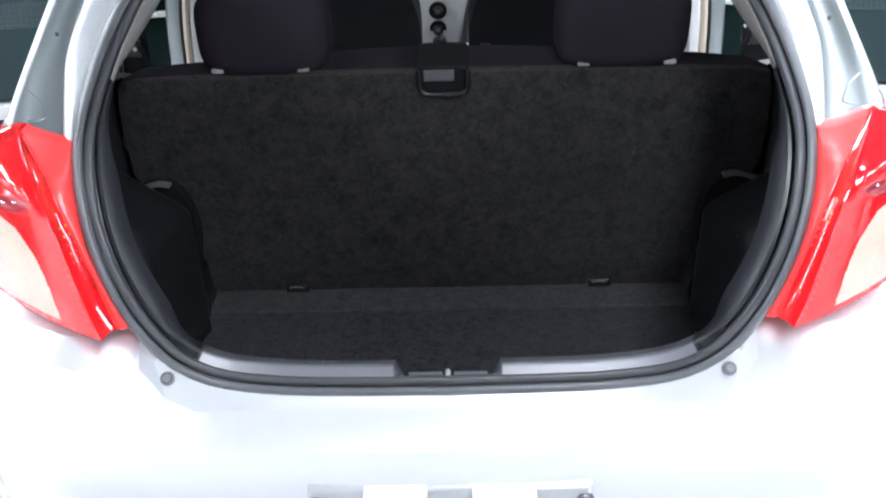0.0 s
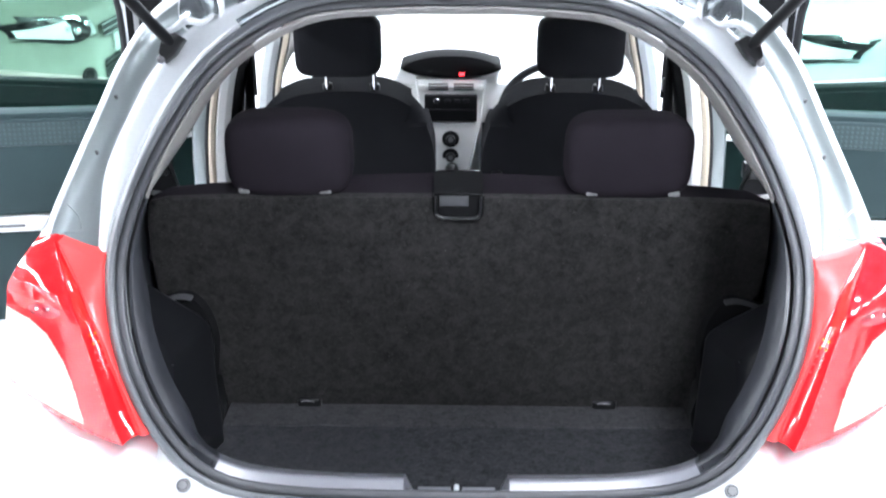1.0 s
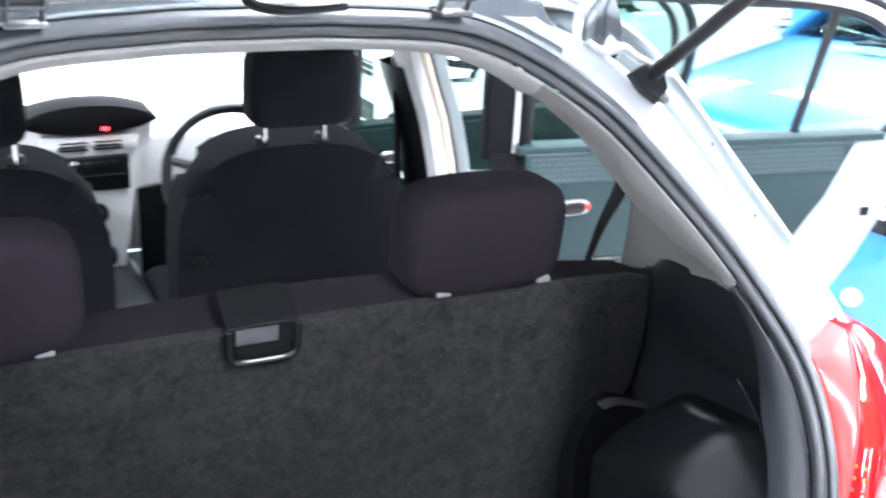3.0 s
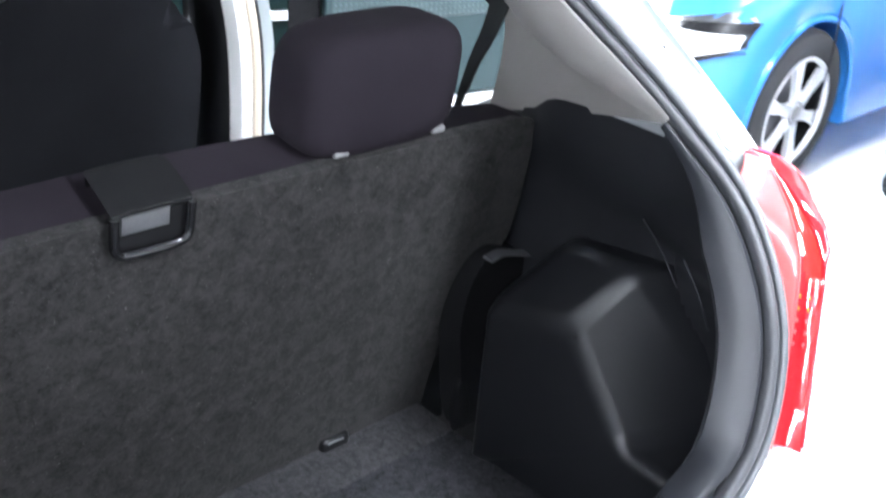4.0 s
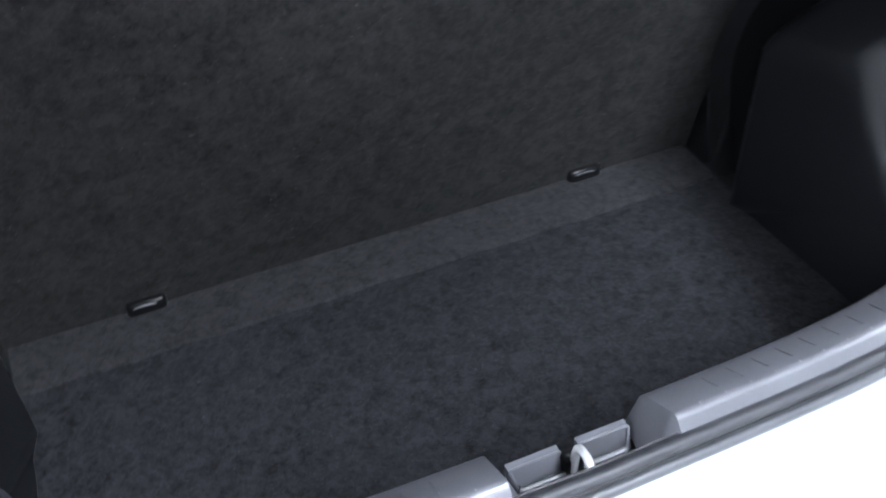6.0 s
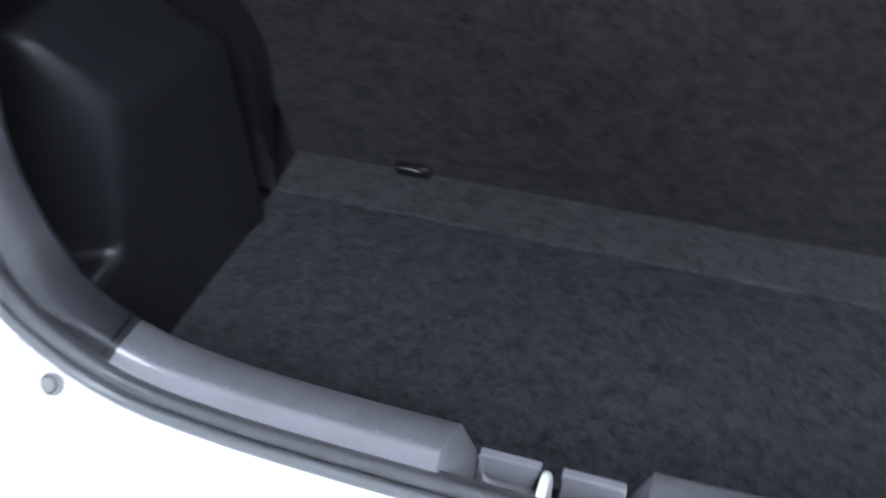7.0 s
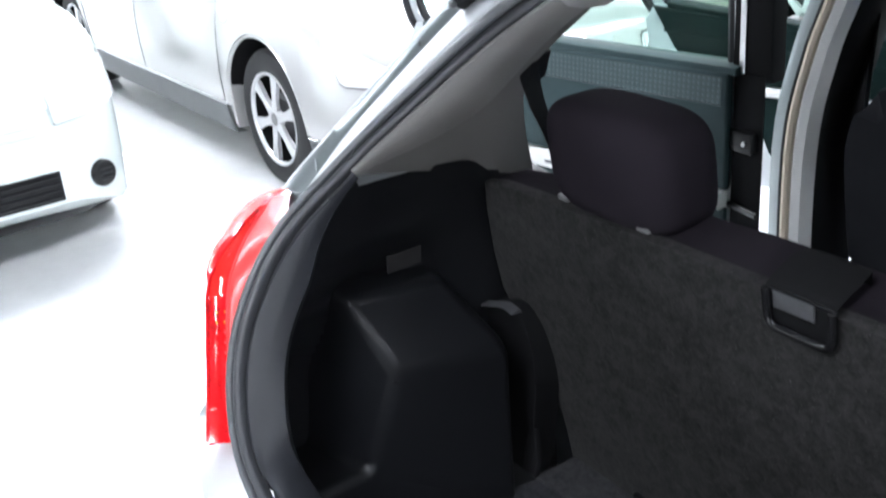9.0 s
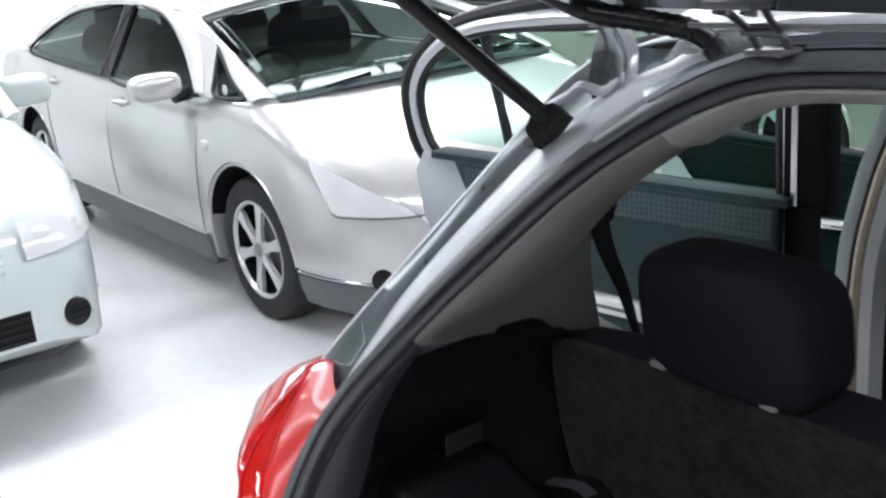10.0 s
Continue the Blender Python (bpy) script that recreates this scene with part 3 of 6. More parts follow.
for s in (1, -1):
    lip = []
    for i in range(i_trim, i_lip + 1):
        w = 0.10 + 0.90 * step(i, i_trim - 1, i_trim + 7)
        lip.append([on_ring(i, 0.032 + n * w, 0.004 + (d - 0.004) * w) for n, d in ((0, 0.004), (0.004, 0.004), (0.014, 0.016), (0.019, 0.040), (0.017, 0.075), (0.004, 0.115))])
    part("pillar_lip", grid(lip) if s > 0 else mirrored(grid(lip)), M_GREIGE, car, "rounded pale grey lip of the rear pillar trim")
part("headliner_edge", grid(lip_rows), M_LIP, car, "pale headliner edge")
rows = []
for k in range(14):
    f = k / 13
    y = 0.53 + f * (1.72 - 0.53)
    zc = 1.395 + 0.035 * math.sin(f * math.pi) - 0.02 * f
    hw = 0.50 + 0.12 * step(f, 0, 0.3)
    rows.append([V(hw * c, y, zc - 0.07 * abs(c) ** 3) for c in [j / 8 - 1 for j in range(17)]])
thick(part("headliner", grid(rows), M_LINER, car, "pale cloth headliner"), 0.012)

# luggage floor
rows = []
for k in range(12):
    y = 0.0 + k / 11 * 0.48
    hw = 0.575 - 0.075 * k / 11
    rows.append([V(hw * (j / 14 - 1), y, 0.525 + 0.0015 * math.sin(j * 1.7 + k)) for j in range(29)])
part("luggage_floor", grid(rows), M_CARPET, car, "dark grey felt luggage floor")
rows = [[V(0.505 * (j / 14 - 1), y, z) for j in range(29)] for y, z in ((0.462, 0.5235), (0.465, 0.5275), (0.475, 0.5285), (0.53, 0.5285), (0.575, 0.5285))]
part("carpet_flap", grid(rows), M_FLAP, car, "dark grey felt flap along the seat")

# rear seat
LEAN = 0.1555


def seat_y(z):
    return 0.552 - (z - 0.533) * LEAN


HALF_SEAT = [(0.0, 1.084), (0.12, 1.082), (0.24, 1.076), (0.36, 1.067), (0.50, 1.058), (0.585, 1.050), (0.622, 1.030), (0.636, 0.980), (0.638, 0.90), (0.634, 0.83), (0.60, 0.772), (0.545, 0.730), (0.524, 0.680), (0.520, 0.60), (0.520, 0.52)]
seat_line = HALF_SEAT + [(-x, z) for x, z in HALF_SEAT[::-1][:-1]]
bm = prism([V(x, seat_y(z) + 0.004, z) for x, z in seat_line], (0, 0.085, -0.004), 0.036, 6)
# the crest slopes from the felt's edge up to a narrow line
for v in bm.verts:
    top = float(np.interp(abs(v.co.x), [x for x, z in HALF_SEAT[:6]], [z - 0.005 for x, z in HALF_SEAT[:6]]))
    if abs(v.co.x) < 0.60 and v.co.z > top - 0.05:
        d = v.co.y - seat_y(v.co.z) - 0.004
        v.co.z = min(v.co.z, top - 0.034 * max(1 - d / 0.050, 0) - 0.25 * max(d - 0.052, 0))
seat = part("rear_seat", bm, M_CLOTH, car, "plum-black cloth rear seat back, upright")
edge = 1.047
felt = [(min(abs(x), 0.632) * (1 if x >= 0 else -1), min(z, edge - 0.008 * (abs(x) / 0.6) ** 2)) for x, z in HALF_SEAT[4:]]
felt_line = [(0.0, edge), (0.25, edge - 0.001)] + [(x * 0.992, z) for x, z in felt]
felt_line = felt_line + [(-x, z) for x, z in felt_line[::-1][:-1]]
part("felt_back", prism([V(x, seat_y(z) - 0.003, z) for x, z in felt_line], (0, 0.02, 0.003), 0.006, 2), M_FELT, seat, "charcoal felt back panel")
part("seat_cushion", block((-0.62, 0.66, 0.50), (0.62, 1.12, 0.66), 0.06, 4), M_CLOTH, seat)
for s in (1, -1):
    hr = part("rear_headrest", pillow((s * 0.336, 0.522, 1.123), (0.250, 0.128, 0.174), 0.50, 0.12, 40, 24), M_CLOTH, seat, "wide plum-black cloth headrest", 80)
    for x in (0.425, 0.264):
        part("headrest_bush", block((s * x - 0.012, 0.474, 1.050), (s * x + 0.012, 0.510, 1.060), 0.004), M_BUSH, seat)
# release handle
def rel_p(x, z, d=0.0):
    return V(x, seat_y(z) - 0.006 - d, z)


rim = spline([rel_p(x, z, 0.006) for x, z in ((-0.0455, 1.056), (-0.045, 1.035), (-0.044, 1.017), (-0.038, 1.008), (-0.026, 1.0055), (0.0, 1.005), (0.026, 1.0055), (0.038, 1.008), (0.044, 1.017), (0.045, 1.035), (0.0455, 1.056))], 44)
part("release_frame", tube(rim, 0.0058, 12), M_GLOSS, seat, "glossy black seat release frame")
part("release_recess", prism([rel_p(x, z, -0.001) for x, z in ((-0.043, 1.056), (-0.042, 1.018), (-0.036, 1.008), (0.036, 1.008), (0.042, 1.018), (0.043, 1.056))], (0, -0.0015, 0)), M_MATTE, seat)
rows = [[V(x * f, y, z + 0.0015 * (1 - f * f)) for f in (-1, -0.97, -0.9, -0.5, 0, 0.5, 0.9, 0.97, 1)] for x, y, z in ((0.043, 0.474, 1.0490), (0.0455, 0.463, 1.0510), (0.047, 0.4600, 1.0545), (0.0478, 0.4622, 1.0595), (0.0483, 0.470, 1.0640), (0.0485, 0.490, 1.0735), (0.0480, 0.510, 1.0812), (0.0465, 0.521, 1.0845), (0.043, 0.527, 1.0850), (0.041, 0.531, 1.0820), (0.040, 0.533, 1.05))]
part("release_lid", grid(rows), M_MATTE, seat, "flat black release lid", 50)
part("lid_edge", tube([V(x, 0.4608, 1.0570 - 0.0015 * (x / 0.047) ** 2 + 0.0015) for x in [-0.0465 + 0.093 * k / 12 for k in range(13)]], 0.0018, 8), M_GLOSS, seat)
part("release_lever", prism([rel_p(-0.037, 1.054, 0.001), rel_p(0.020, 1.054, 0.001), rel_p(0.020, 1.0305, 0.001), rel_p(-0.037, 1.0305, 0.001)], (0, -0.005, 0.001), 0.002), M_HANDLE, seat, "grey release lever")
for s in (1, -1):
    hk = part("cargo_hook", block((s * 0.328 - 0.027, 0.538, 0.518), (s * 0.328 + 0.027, 0.575, 0.547), 0.008, 3), M_BLACK, car, "black luggage tie-down cover")
    part("hook_bar", tube(spline([V(s * 0.328 - 0.017, 0.5385, 0.540), V(s * 0.328 - 0.006, 0.5365, 0.543), V(s * 0.328 + 0.012, 0.5375, 0.5405)], 8), 0.0013, 6), M_LEVER, hk)

# front seats
for s in (1, -1):
    c = 0.305 * s
    half = spline([V(0.235, 0.55, 0), V(0.240, 0.80, 0), V(0.232, 0.90, 0), V(0.198, 0.985, 0), V(0.13, 1.034, 0), V(0.06, 1.050, 0), V(0, 1.053, 0)], 22)
    line = [(-h.x, h.y) for h in half] + [(h.x, h.y) for h in half[-2::-1]]
    bm = prism([V(c + x * (1.18 if x * s > 0 else 1.0), 1.36 - (z - 0.8) * 0.16, z) for x, z in line], (0, 0.12, 0.02), 0.052, 7)
    fs = part("front_seat", bm, M_SEAT, car, "black cloth front seat")
    part("front_headrest", pillow((c + 0.018 * s, 1.305, 1.182), (0.232, 0.10, 0.166), 0.38, 0.10), M_SEAT, fs, "black cloth front headrest", 80)
    for x in (-0.055, 0.075):
        part("headrest_post", tube([V(c + x, 1.335, 1.04), V(c + x, 1.318, 1.13)], 0.006, 8), M_CHROME, fs)
        part("post_bush", disc((c + x, 1.340, 1.055), (0, -0.1, 1), 0.014, 0.016, 14, 0.004), M_BLACK, fs)
    part("seat_cushion", block((c - 0.24, 1.45, 0.45), (c + 0.24, 1.92, 0.60), 0.05, 3), M_SEAT, fs)
part("seat_recline_lever", block((0.095, 1.335, 0.80), (0.125, 1.36, 0.815), 0.004), M_BLACK, car)

# cabin floor, console, gear lever
part("cabin_floor", block((-0.66, 0.60, 0.36), (0.66, 2.5, 0.42), 0.01), M_TEAL_PLAIN, car)
con = part("centre_console", block((-0.10, 1.45, 0.42), (0.07, 2.0, 0.60), 0.03, 3), M_PLASTIC, car)
part("gear_lever", tube([V(-0.02, 1.83, 0.58), V(-0.02, 1.80, 0.66)], 0.008, 8), M_CHROME, con)
part("gear_knob", pillow((-0.02, 1.795, 0.675), (0.045, 0.05, 0.05), 0.8), M_BLACK, con)
# dashboard
rows = []
prof = [(1.97, 0.62), (1.95, 0.75), (1.94, 0.86), (1.955, 0.93), (2.0, 0.965), (2.15, 0.985), (2.45, 0.99), (2.70, 0.985), (2.72, 0.6)]
for k in range(25):
    x = -0.59 + 1.18 * k / 24
    b = 0.03 * (1 - math.cos(abs(x) / 0.59 * math.pi)) / 2
    rows.append([V(x, y - b * 0.6, z - b * 0.5) for y, z in prof])
dash = part("dashboard", grid(rows), M_DASH, car, "pale grey dashboard with a central instrument pod")
cx = -0.025
pod = []
for k in range(25):
    u = k / 24 * 2 - 1
    h = max(1 - abs(u) ** 2.2, 0) ** 0.8
    x = cx + u * 0.168
    pod.append([V(x, 2.06, 0.975), V(x, 1.975, 0.978 - 0.028 * h), V(x, 1.935, 0.980 - 0.030 * h), V(x, 1.925, 0.982), V(x, 1.93, 0.984 + 0.040 * h), V(x, 1.96, 0.985 + 0.048 * h), V(x, 2.08, 0.984 + 0.035 * h), V(x, 2.20, 0.975)])
part("instrument_pod", grid(pod), M_MATTE, dash, "black central instrument pod", 60)
part("warning_light", block((0.003, 1.918, 0.962), (0.019, 1.924, 0.970), 0.001), M_RED_LIGHT, dash, "lit red warning light")
bm = prism([V(cx - 0.118, 1.94, 0.945), V(cx + 0.118, 1.94, 0.945), V(cx + 0.10, 1.925, 0.80), V(cx + 0.06, 1.90, 0.60), V(cx - 0.06, 1.90, 0.60), V(cx - 0.10, 1.925, 0.80)], (0, 0.05, 0), 0.008, 2)
stack = part("centre_console_face", bm, M_DASH, dash, "silver-grey centre stack")
part("radio", block((cx - 0.088, 1.912, 0.808), (cx + 0.088, 1.95, 0.896), 0.004), M_BLACK, dash, "black double-size radio")
part("radio_slot", block((cx - 0.080, 1.908, 0.846), (cx + 0.080, 1.913, 0.850), 0.001), M_PLASTIC, dash)
part("radio_button", disc((cx - 0.047, 1.914, 0.878), (0, -1, 0), 0.011, 0.006, 16, 0.002), M_CHROME, dash)
for k in range(3):
    part("radio_key", block((cx - 0.02 + k * 0.03, 1.908, 0.872), (cx + 0.0 + k * 0.03, 1.913, 0.884), 0.001), M_PLASTIC, dash)
for s in (-1, 1):
    for k in range(3):
        part("vent_slat", block((cx + s * 0.042 - 0.033, 1.922, 0.912 + k * 0.009), (cx + s * 0.042 + 0.033, 1.934, 0.915 + k * 0.009), 0.001), M_PLASTIC, dash)
    part("dash_button", block((cx + s * 0.098 - 0.012, 1.925, 0.908), (cx + s * 0.098 + 0.012, 1.938, 0.928), 0.002), M_PLATE, dash)
for k, z in enumerate((0.747, 0.686, 0.630)):
    part("dial_ring", disc((cx, 1.918, z), (0, -1, 0), 0.029, 0.008, 24, 0.003), M_BLACK, dash)
    part("dial_knob", disc((cx, 1.912, z), (0, -1, 0), 0.016, 0.020, 20, 0.004), M_PLASTIC, dash, "dark heater dial")
    part("dial_cap", disc((cx, 1.892, z + 0.003), (0, -1, 0), 0.009, 0.002, 14), M_LEVER, dash)
# black sheets cover the dark area below the dashboard
for x0, x1 in ((cx + 0.105, 0.69), (-0.69, cx - 0.105)):
    part("lower_dash", prism([V(x0, 1.925, 0.50), V(x0, 1.925, 0.80), V((x0 + x1) / 2, 1.915, 0.835), V(x1, 1.935, 0.80), V(x1, 1.935, 0.50)], (0, 0.02, 0), 0.008, 2), M_MATTE, dash, "black panel over the dark area below the dashboard")
# steering wheel, right-hand drive
wc, wt = V(0.315, 1.80, 0.845), Matrix.Rotation(radians(-25), 4, "X")
ringp = [wc + wt @ V(0.182 * math.cos(a), 0, 0.182 * math.sin(a)) for a in [2 * math.pi * k / 48 for k in range(48)]]
wheel = part("steering_wheel", tube(ringp, 0.014, 10, close=True), M_PLASTIC, car, "dark three-spoke steering wheel")
part("hub", pillow(wc + V(0, 0.02, 0), (0.16, 0.07, 0.14), 0.6), M_RING, wheel)
for a in (-90, 20, 160):
    d = wt @ V(math.cos(radians(a)), 0, math.sin(radians(a)))
    part("spoke", tube([wc + d * 0.06 + V(0, 0.02, 0), wc + d * 0.178], [0.02, 0.013], 8), M_LEVER, wheel)
part("column", tube([wc + V(0, 0.03, -0.01), wc + V(0, 0.24, -0.08)], 0.05, 14), M_MATTE, wheel)
part("wiper_stalk", tube([wc + V(-0.04, 0.10, 0.0), wc + V(-0.17, 0.11, 0.03)], 0.009, 8), M_PLASTIC, wheel)

# windscreen, pillars, roof
rows = [[V(x * (0.68 - 0.10 * f) / 8, 2.66 - 0.94 * f - 0.02 * (x / 8) ** 2, 1.0 + 0.375 * f) for x in range(-8, 9)] for f in [k / 6 for k in range(7)]]
ws = thick(part("windscreen", grid(rows), M_CLEAR, car, "clear windscreen"), 0.005)
ws.visible_shadow = False
rows = []
for k in range(17):
    f = k / 16
    y = 0.50 + f * 1.22
    zc = 1.470 + 0.035 * math.sin(min(f * 1.2, 1) * math.pi * 0.6) - 0.03 * f * f
    rows.append([V((0.555 + 0.045 * step(f, 0, 0.3)) * c, y + 0.02 * (1 - c * c) * (1 - 2 * f), zc - 0.055 * abs(c) ** 3) for c in [j / 10 - 1 for j in range(21)]])
roof = thick(part("roof_panel", grid(rows), M_SILVER, car, "silver roof panel"), 0.004, -1)
for s in (1, -1):
    def sided(bm, s=s):
        return bm if s > 0 else mirrored(bm)
    # roof rail and front pillar: one bent beam
    beam = spline([(0.565, 0.60, 1.405), (0.60, 0.80, 1.420), (0.625, 1.30, 1.44), (0.615, 1.72, 1.41), (0.66, 2.25, 1.18), (0.72, 2.68, 0.98)], 40)
    part("roof_rail", sided(tube(beam, [0.012 + 0.026 * min(k / 8, 1) for k in range(40)], 12, flat=0.8)), M_DASH, car, "pale trim over the door openings")
    # centre pillar: flange in shade-darkened silver, seal, tan strip, pale trim and black inner trim
    post = spline([(0.694, 1.325, 0.40), (0.688, 1.306, 0.85), (0.668, 1.326, 1.05), (0.634, 1.336, 1.17), (0.604, 1.352, 1.29), (0.586, 1.364, 1.40)], 26)
    part("centre_pillar", sided(grid([[q + V(x, y, 0) for x, y in ((0.012, 0.006), (0.030, 0.002), (0.052, 0.008), (0.062, 0.030), (0.062, 0.12), (0.02, 0.165))] for q in post])), M_SILVER_SHADE, car, "silver centre pillar")
    part("pillar_seal", sided(tube([q + V(0.013, -0.002, 0) for q in post], 0.006, 8)), M_RUBBER, car)
    part("pillar_weatherstrip", sided(tube(post, 0.011, 8)), M_TAN, car, "tan weatherstrip")
    part("pillar_trim_strip", sided(grid([[q + V(x, y, 0) for x, y in ((-0.004, 0.004), (-0.016, -0.005), (-0.034, 0.002), (-0.045, 0.024), (-0.050, 0.06))] for q in post])), M_DASH, car, "pale centre pillar trim")
    inner = [q for q in post if q.z < 1.20]
    part("pillar_inner_trim", sided(grid([[q + V(x, y, 0) for x, y in ((-0.040, 0.022), (-0.056, 0.045), (-0.066, 0.10), (-0.062, 0.145), (-0.03, 0.168), (0.02, 0.168))] for q in inner])), M_BLACK, car, "black inner pillar trim")
    part("front_belt", sided(tube([V(0.596, 1.44, 1.17), V(0.592, 1.42, 1.0), V(0.60, 1.42, 0.7)], 0.022, 8, flat=0.1)), M_BLACK, car, "black front seat belt")
    part("belt_loop", sided(block((0.586, 1.415, 1.135), (0.600, 1.45, 1.165), 0.006)), M_CHROME, car)
    part("belt_anchor_cap", sided(pillow((0.600, 1.44, 1.195), (0.022, 0.05, 0.05), 0.7)), M_BUSH, car)
    # front post with its weatherstrip
    fpost = spline([(0.690, 2.34, 0.45), (0.672, 2.31, 0.80), (0.614, 2.24, 1.05), (0.588, 2.08, 1.25)], 20)
    part("front_post", sided(grid([[q + V(x, y, 0) for x, y in ((0.012, 0.004), (0.040, 0.0), (0.070, 0.02), (0.075, 0.12))] for q in fpost])), M_SILVER, car, "silver front door post")
    part("front_post_seal", sided(tube([q + V(0.012, -0.003, 0) for q in fpost], 0.006, 8)), M_RUBBER, car)
    part("front_weatherstrip", sided(tube(fpost, 0.011, 8)), M_TAN, car, "tan weatherstrip")
    part("front_post_trim", sided(grid([[q + V(x, y, 0) for x, y in ((-0.006, 0.004), (-0.020, -0.006), (-0.050, 0.01), (-0.062, 0.08))] for q in fpost])), M_GREIGE, car, "pale front post trim")
    # sill
    part("door_sill", sided(prism([V(0.66, 0.55, 0.24), V(0.66, 0.55, 0.40), V(0.73, 0.55, 0.42), V(0.79, 0.55, 0.36), V(0.80, 0.55, 0.24)], (0, 2.0, 0), 0.01)), M_SILVER, car)

# body sides at the rear: flange, groove and outer skin, then down to lamp and wheel
FL_Z = [(1.045, 0.600, 0.118, 0.700, 0.122), (1.10, 0.612, 0.172, 0.694, 0.182), (1.17, 0.622, 0.248, 0.674, 0.262), (1.25, 0.598, 0.335, 0.648, 0.352), (1.32, 0.566, 0.408, 0.624, 0.428), (1.385, 0.50, 0.452, 0.580, 0.474), (1.43, 0.40, 0.476, 0.52, 0.495)]
for s in (1, -1):
    def sided(bm, s=s):
        return bm if s > 0 else mirrored(bm)
    rows = []
    zs = [f[0] for f in FL_Z]
    for k in range(40):
        z = 1.058 + k / 39 * 0.375
        g = []
        for j in (1, 2, 3, 4):
            c = [V(f[0], f[j], 0) for f in FL_Z]
            sp = spline(c, 120)
            g.append(float(np.interp(z, [p.x for p in sp], [p.y for p in sp])))
        i = ring_at(z)
        a, b = on_ring(i, 0.002, 0.012), on_ring(i, -0.010, 0.008)
        gr, out = V(g[0], g[1], z), V(g[2], g[3], z)
        land = b.lerp(gr, 0.55)
        skin2 = out + V(0.030 + 0.02 * (1.43 - z), 0.14, 0.0)
        skin3 = out + V(0.036 + 0.06 * (1.43 - z), 0.30 if z < 1.2 else 0.27, 0)
        rows.append([a, b, b.lerp(gr, 0.08) + V(0, -0.002, 0), land + V(0, -0.006, 0), land.lerp(gr, 0.45) + V(0, -0.004, 0), land.lerp(gr, 0.72) + V(0, 0.008, 0), gr + V(-0.004, 0.030, 0), gr + V(0.004, 0.034, 0),
                     gr.lerp(out, 0.35) + V(0, 0.029, 0), gr.lerp(out, 0.75) + V(0, 0.012, 0), out + V(-0.006, -0.001, 0), out, out + V(0.010, 0.014, 0.0), skin2, skin3])
    bm = grid(rows)
    # the channel's faces take the darker silver, as painted shade
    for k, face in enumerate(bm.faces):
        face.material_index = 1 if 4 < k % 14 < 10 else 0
    q = part("quarter_panel", sided(bm), [M_LAND, M_SILVER_SHADE], car, "silver rear pillar and quarter panel, its channel painted in shade", 50)
    # gutter cup beside the roof corner
    axis = V(0.25, -0.95, 0.20)
    dish = lathe((0.480, 0.462, 1.412), axis, [(-0.016, 0.0005), (-0.0155, 0.014), (-0.012, 0.026), (-0.005, 0.035), (0.0, 0.040), (-0.003, 0.044), (-0.010, 0.047)], 36)
    for v in dish.verts:
        lift = v.co - V(0.480, 0.462, 1.412)
        v.co += V(-0.25, 0.10, 1.0) * lift.z * 0.30 + V(0.0, 0.0, 0.010 * math.sin(lift.x * 70))
    # the bowl's faces take the darkest silver, shade painted into the hollow
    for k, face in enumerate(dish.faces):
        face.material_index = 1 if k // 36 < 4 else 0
    part("corner_cup", sided(dish), [M_SILVER, M_CUP], q, "silver gutter cup, its hollow darkened as in shade", 60)
    fold = spline([(0.452, 0.452, 1.405), (0.472, 0.446, 1.392), (0.500, 0.440, 1.396), (0.520, 0.436, 1.384), (0.548, 0.430, 1.372)], 24)
    part("pressed_fold", sided(tube(fold, [0.004 + 0.003 * math.sin(math.pi * k / 23) for k in range(24)], 8)), M_LAND, q)
    for p in ((0.6245, 0.382, 1.268), (0.6425, 0.298, 1.188)):
        part("trim_clip", sided(disc(p, (0.5, -0.85, 0.1), 0.0042, 0.003, 12, 0.001)), M_HINGE, q)
    line = spline([(0.675, 0.213, 1.122), (0.655, 0.203, 1.104), (0.648, 0.190, 1.096), (0.640, 0.172, 1.090), (0.652, 0.165, 1.087), (0.668, 0.166, 1.087)], 22)
    part("pressed_line", sided(tube(line, 0.0012, 6)), M_SILVER_SHADE, q)
    # lower quarter: round the lamp, over the wheel, forward to the door
    rows = []
    for k in range(20):
        z = 0.30 + k / 19 * 0.79
        x0 = float(np.interp(z, [0.30, 0.60, 0.80, 0.95, 1.03, 1.09], [0.785, 0.815, 0.800, 0.776, 0.752, 0.712]))
        y0 = 0.205
        rows.append([V(x0 - 0.012, y0 - 0.02, z), V(x0, y0, z), V(x0 + 0.018, 0.30, z), V(x0 + 0.030, 0.40, z), V(x0 + 0.034, 0.48, z), V(x0 + 0.034, 0.53, z)])
    part("rear_wing", sided(grid(rows)), M_SILVER, car, "silver rear wing")
    w = part("rear_wheel", tube([V(0.60, 0.42, 0.30), V(0.61, 0.42, 0.30), V(0.77, 0.42, 0.30), V(0.78, 0.42, 0.30)], [0.26, 0.29, 0.29, 0.26], 32) if s > 0 else mirrored(tube([V(0.60, 0.42, 0.30), V(0.61, 0.42, 0.30), V(0.77, 0.42, 0.30), V(0.78, 0.42, 0.30)], [0.26, 0.29, 0.29, 0.26], 32)), M_TYRE, car, "black tyre")
    w2 = tube([V(0.60, 2.88, 0.29), V(0.61, 2.88, 0.29), V(0.77, 2.88, 0.29), V(0.78, 2.88, 0.29)], [0.26, 0.29, 0.29, 0.26], 32)
    part("front_wheel", sided(w2), M_TYRE, car, "black tyre")
    rows = []
    for k in range(10):
        z = 0.25 + k / 9 * 0.70
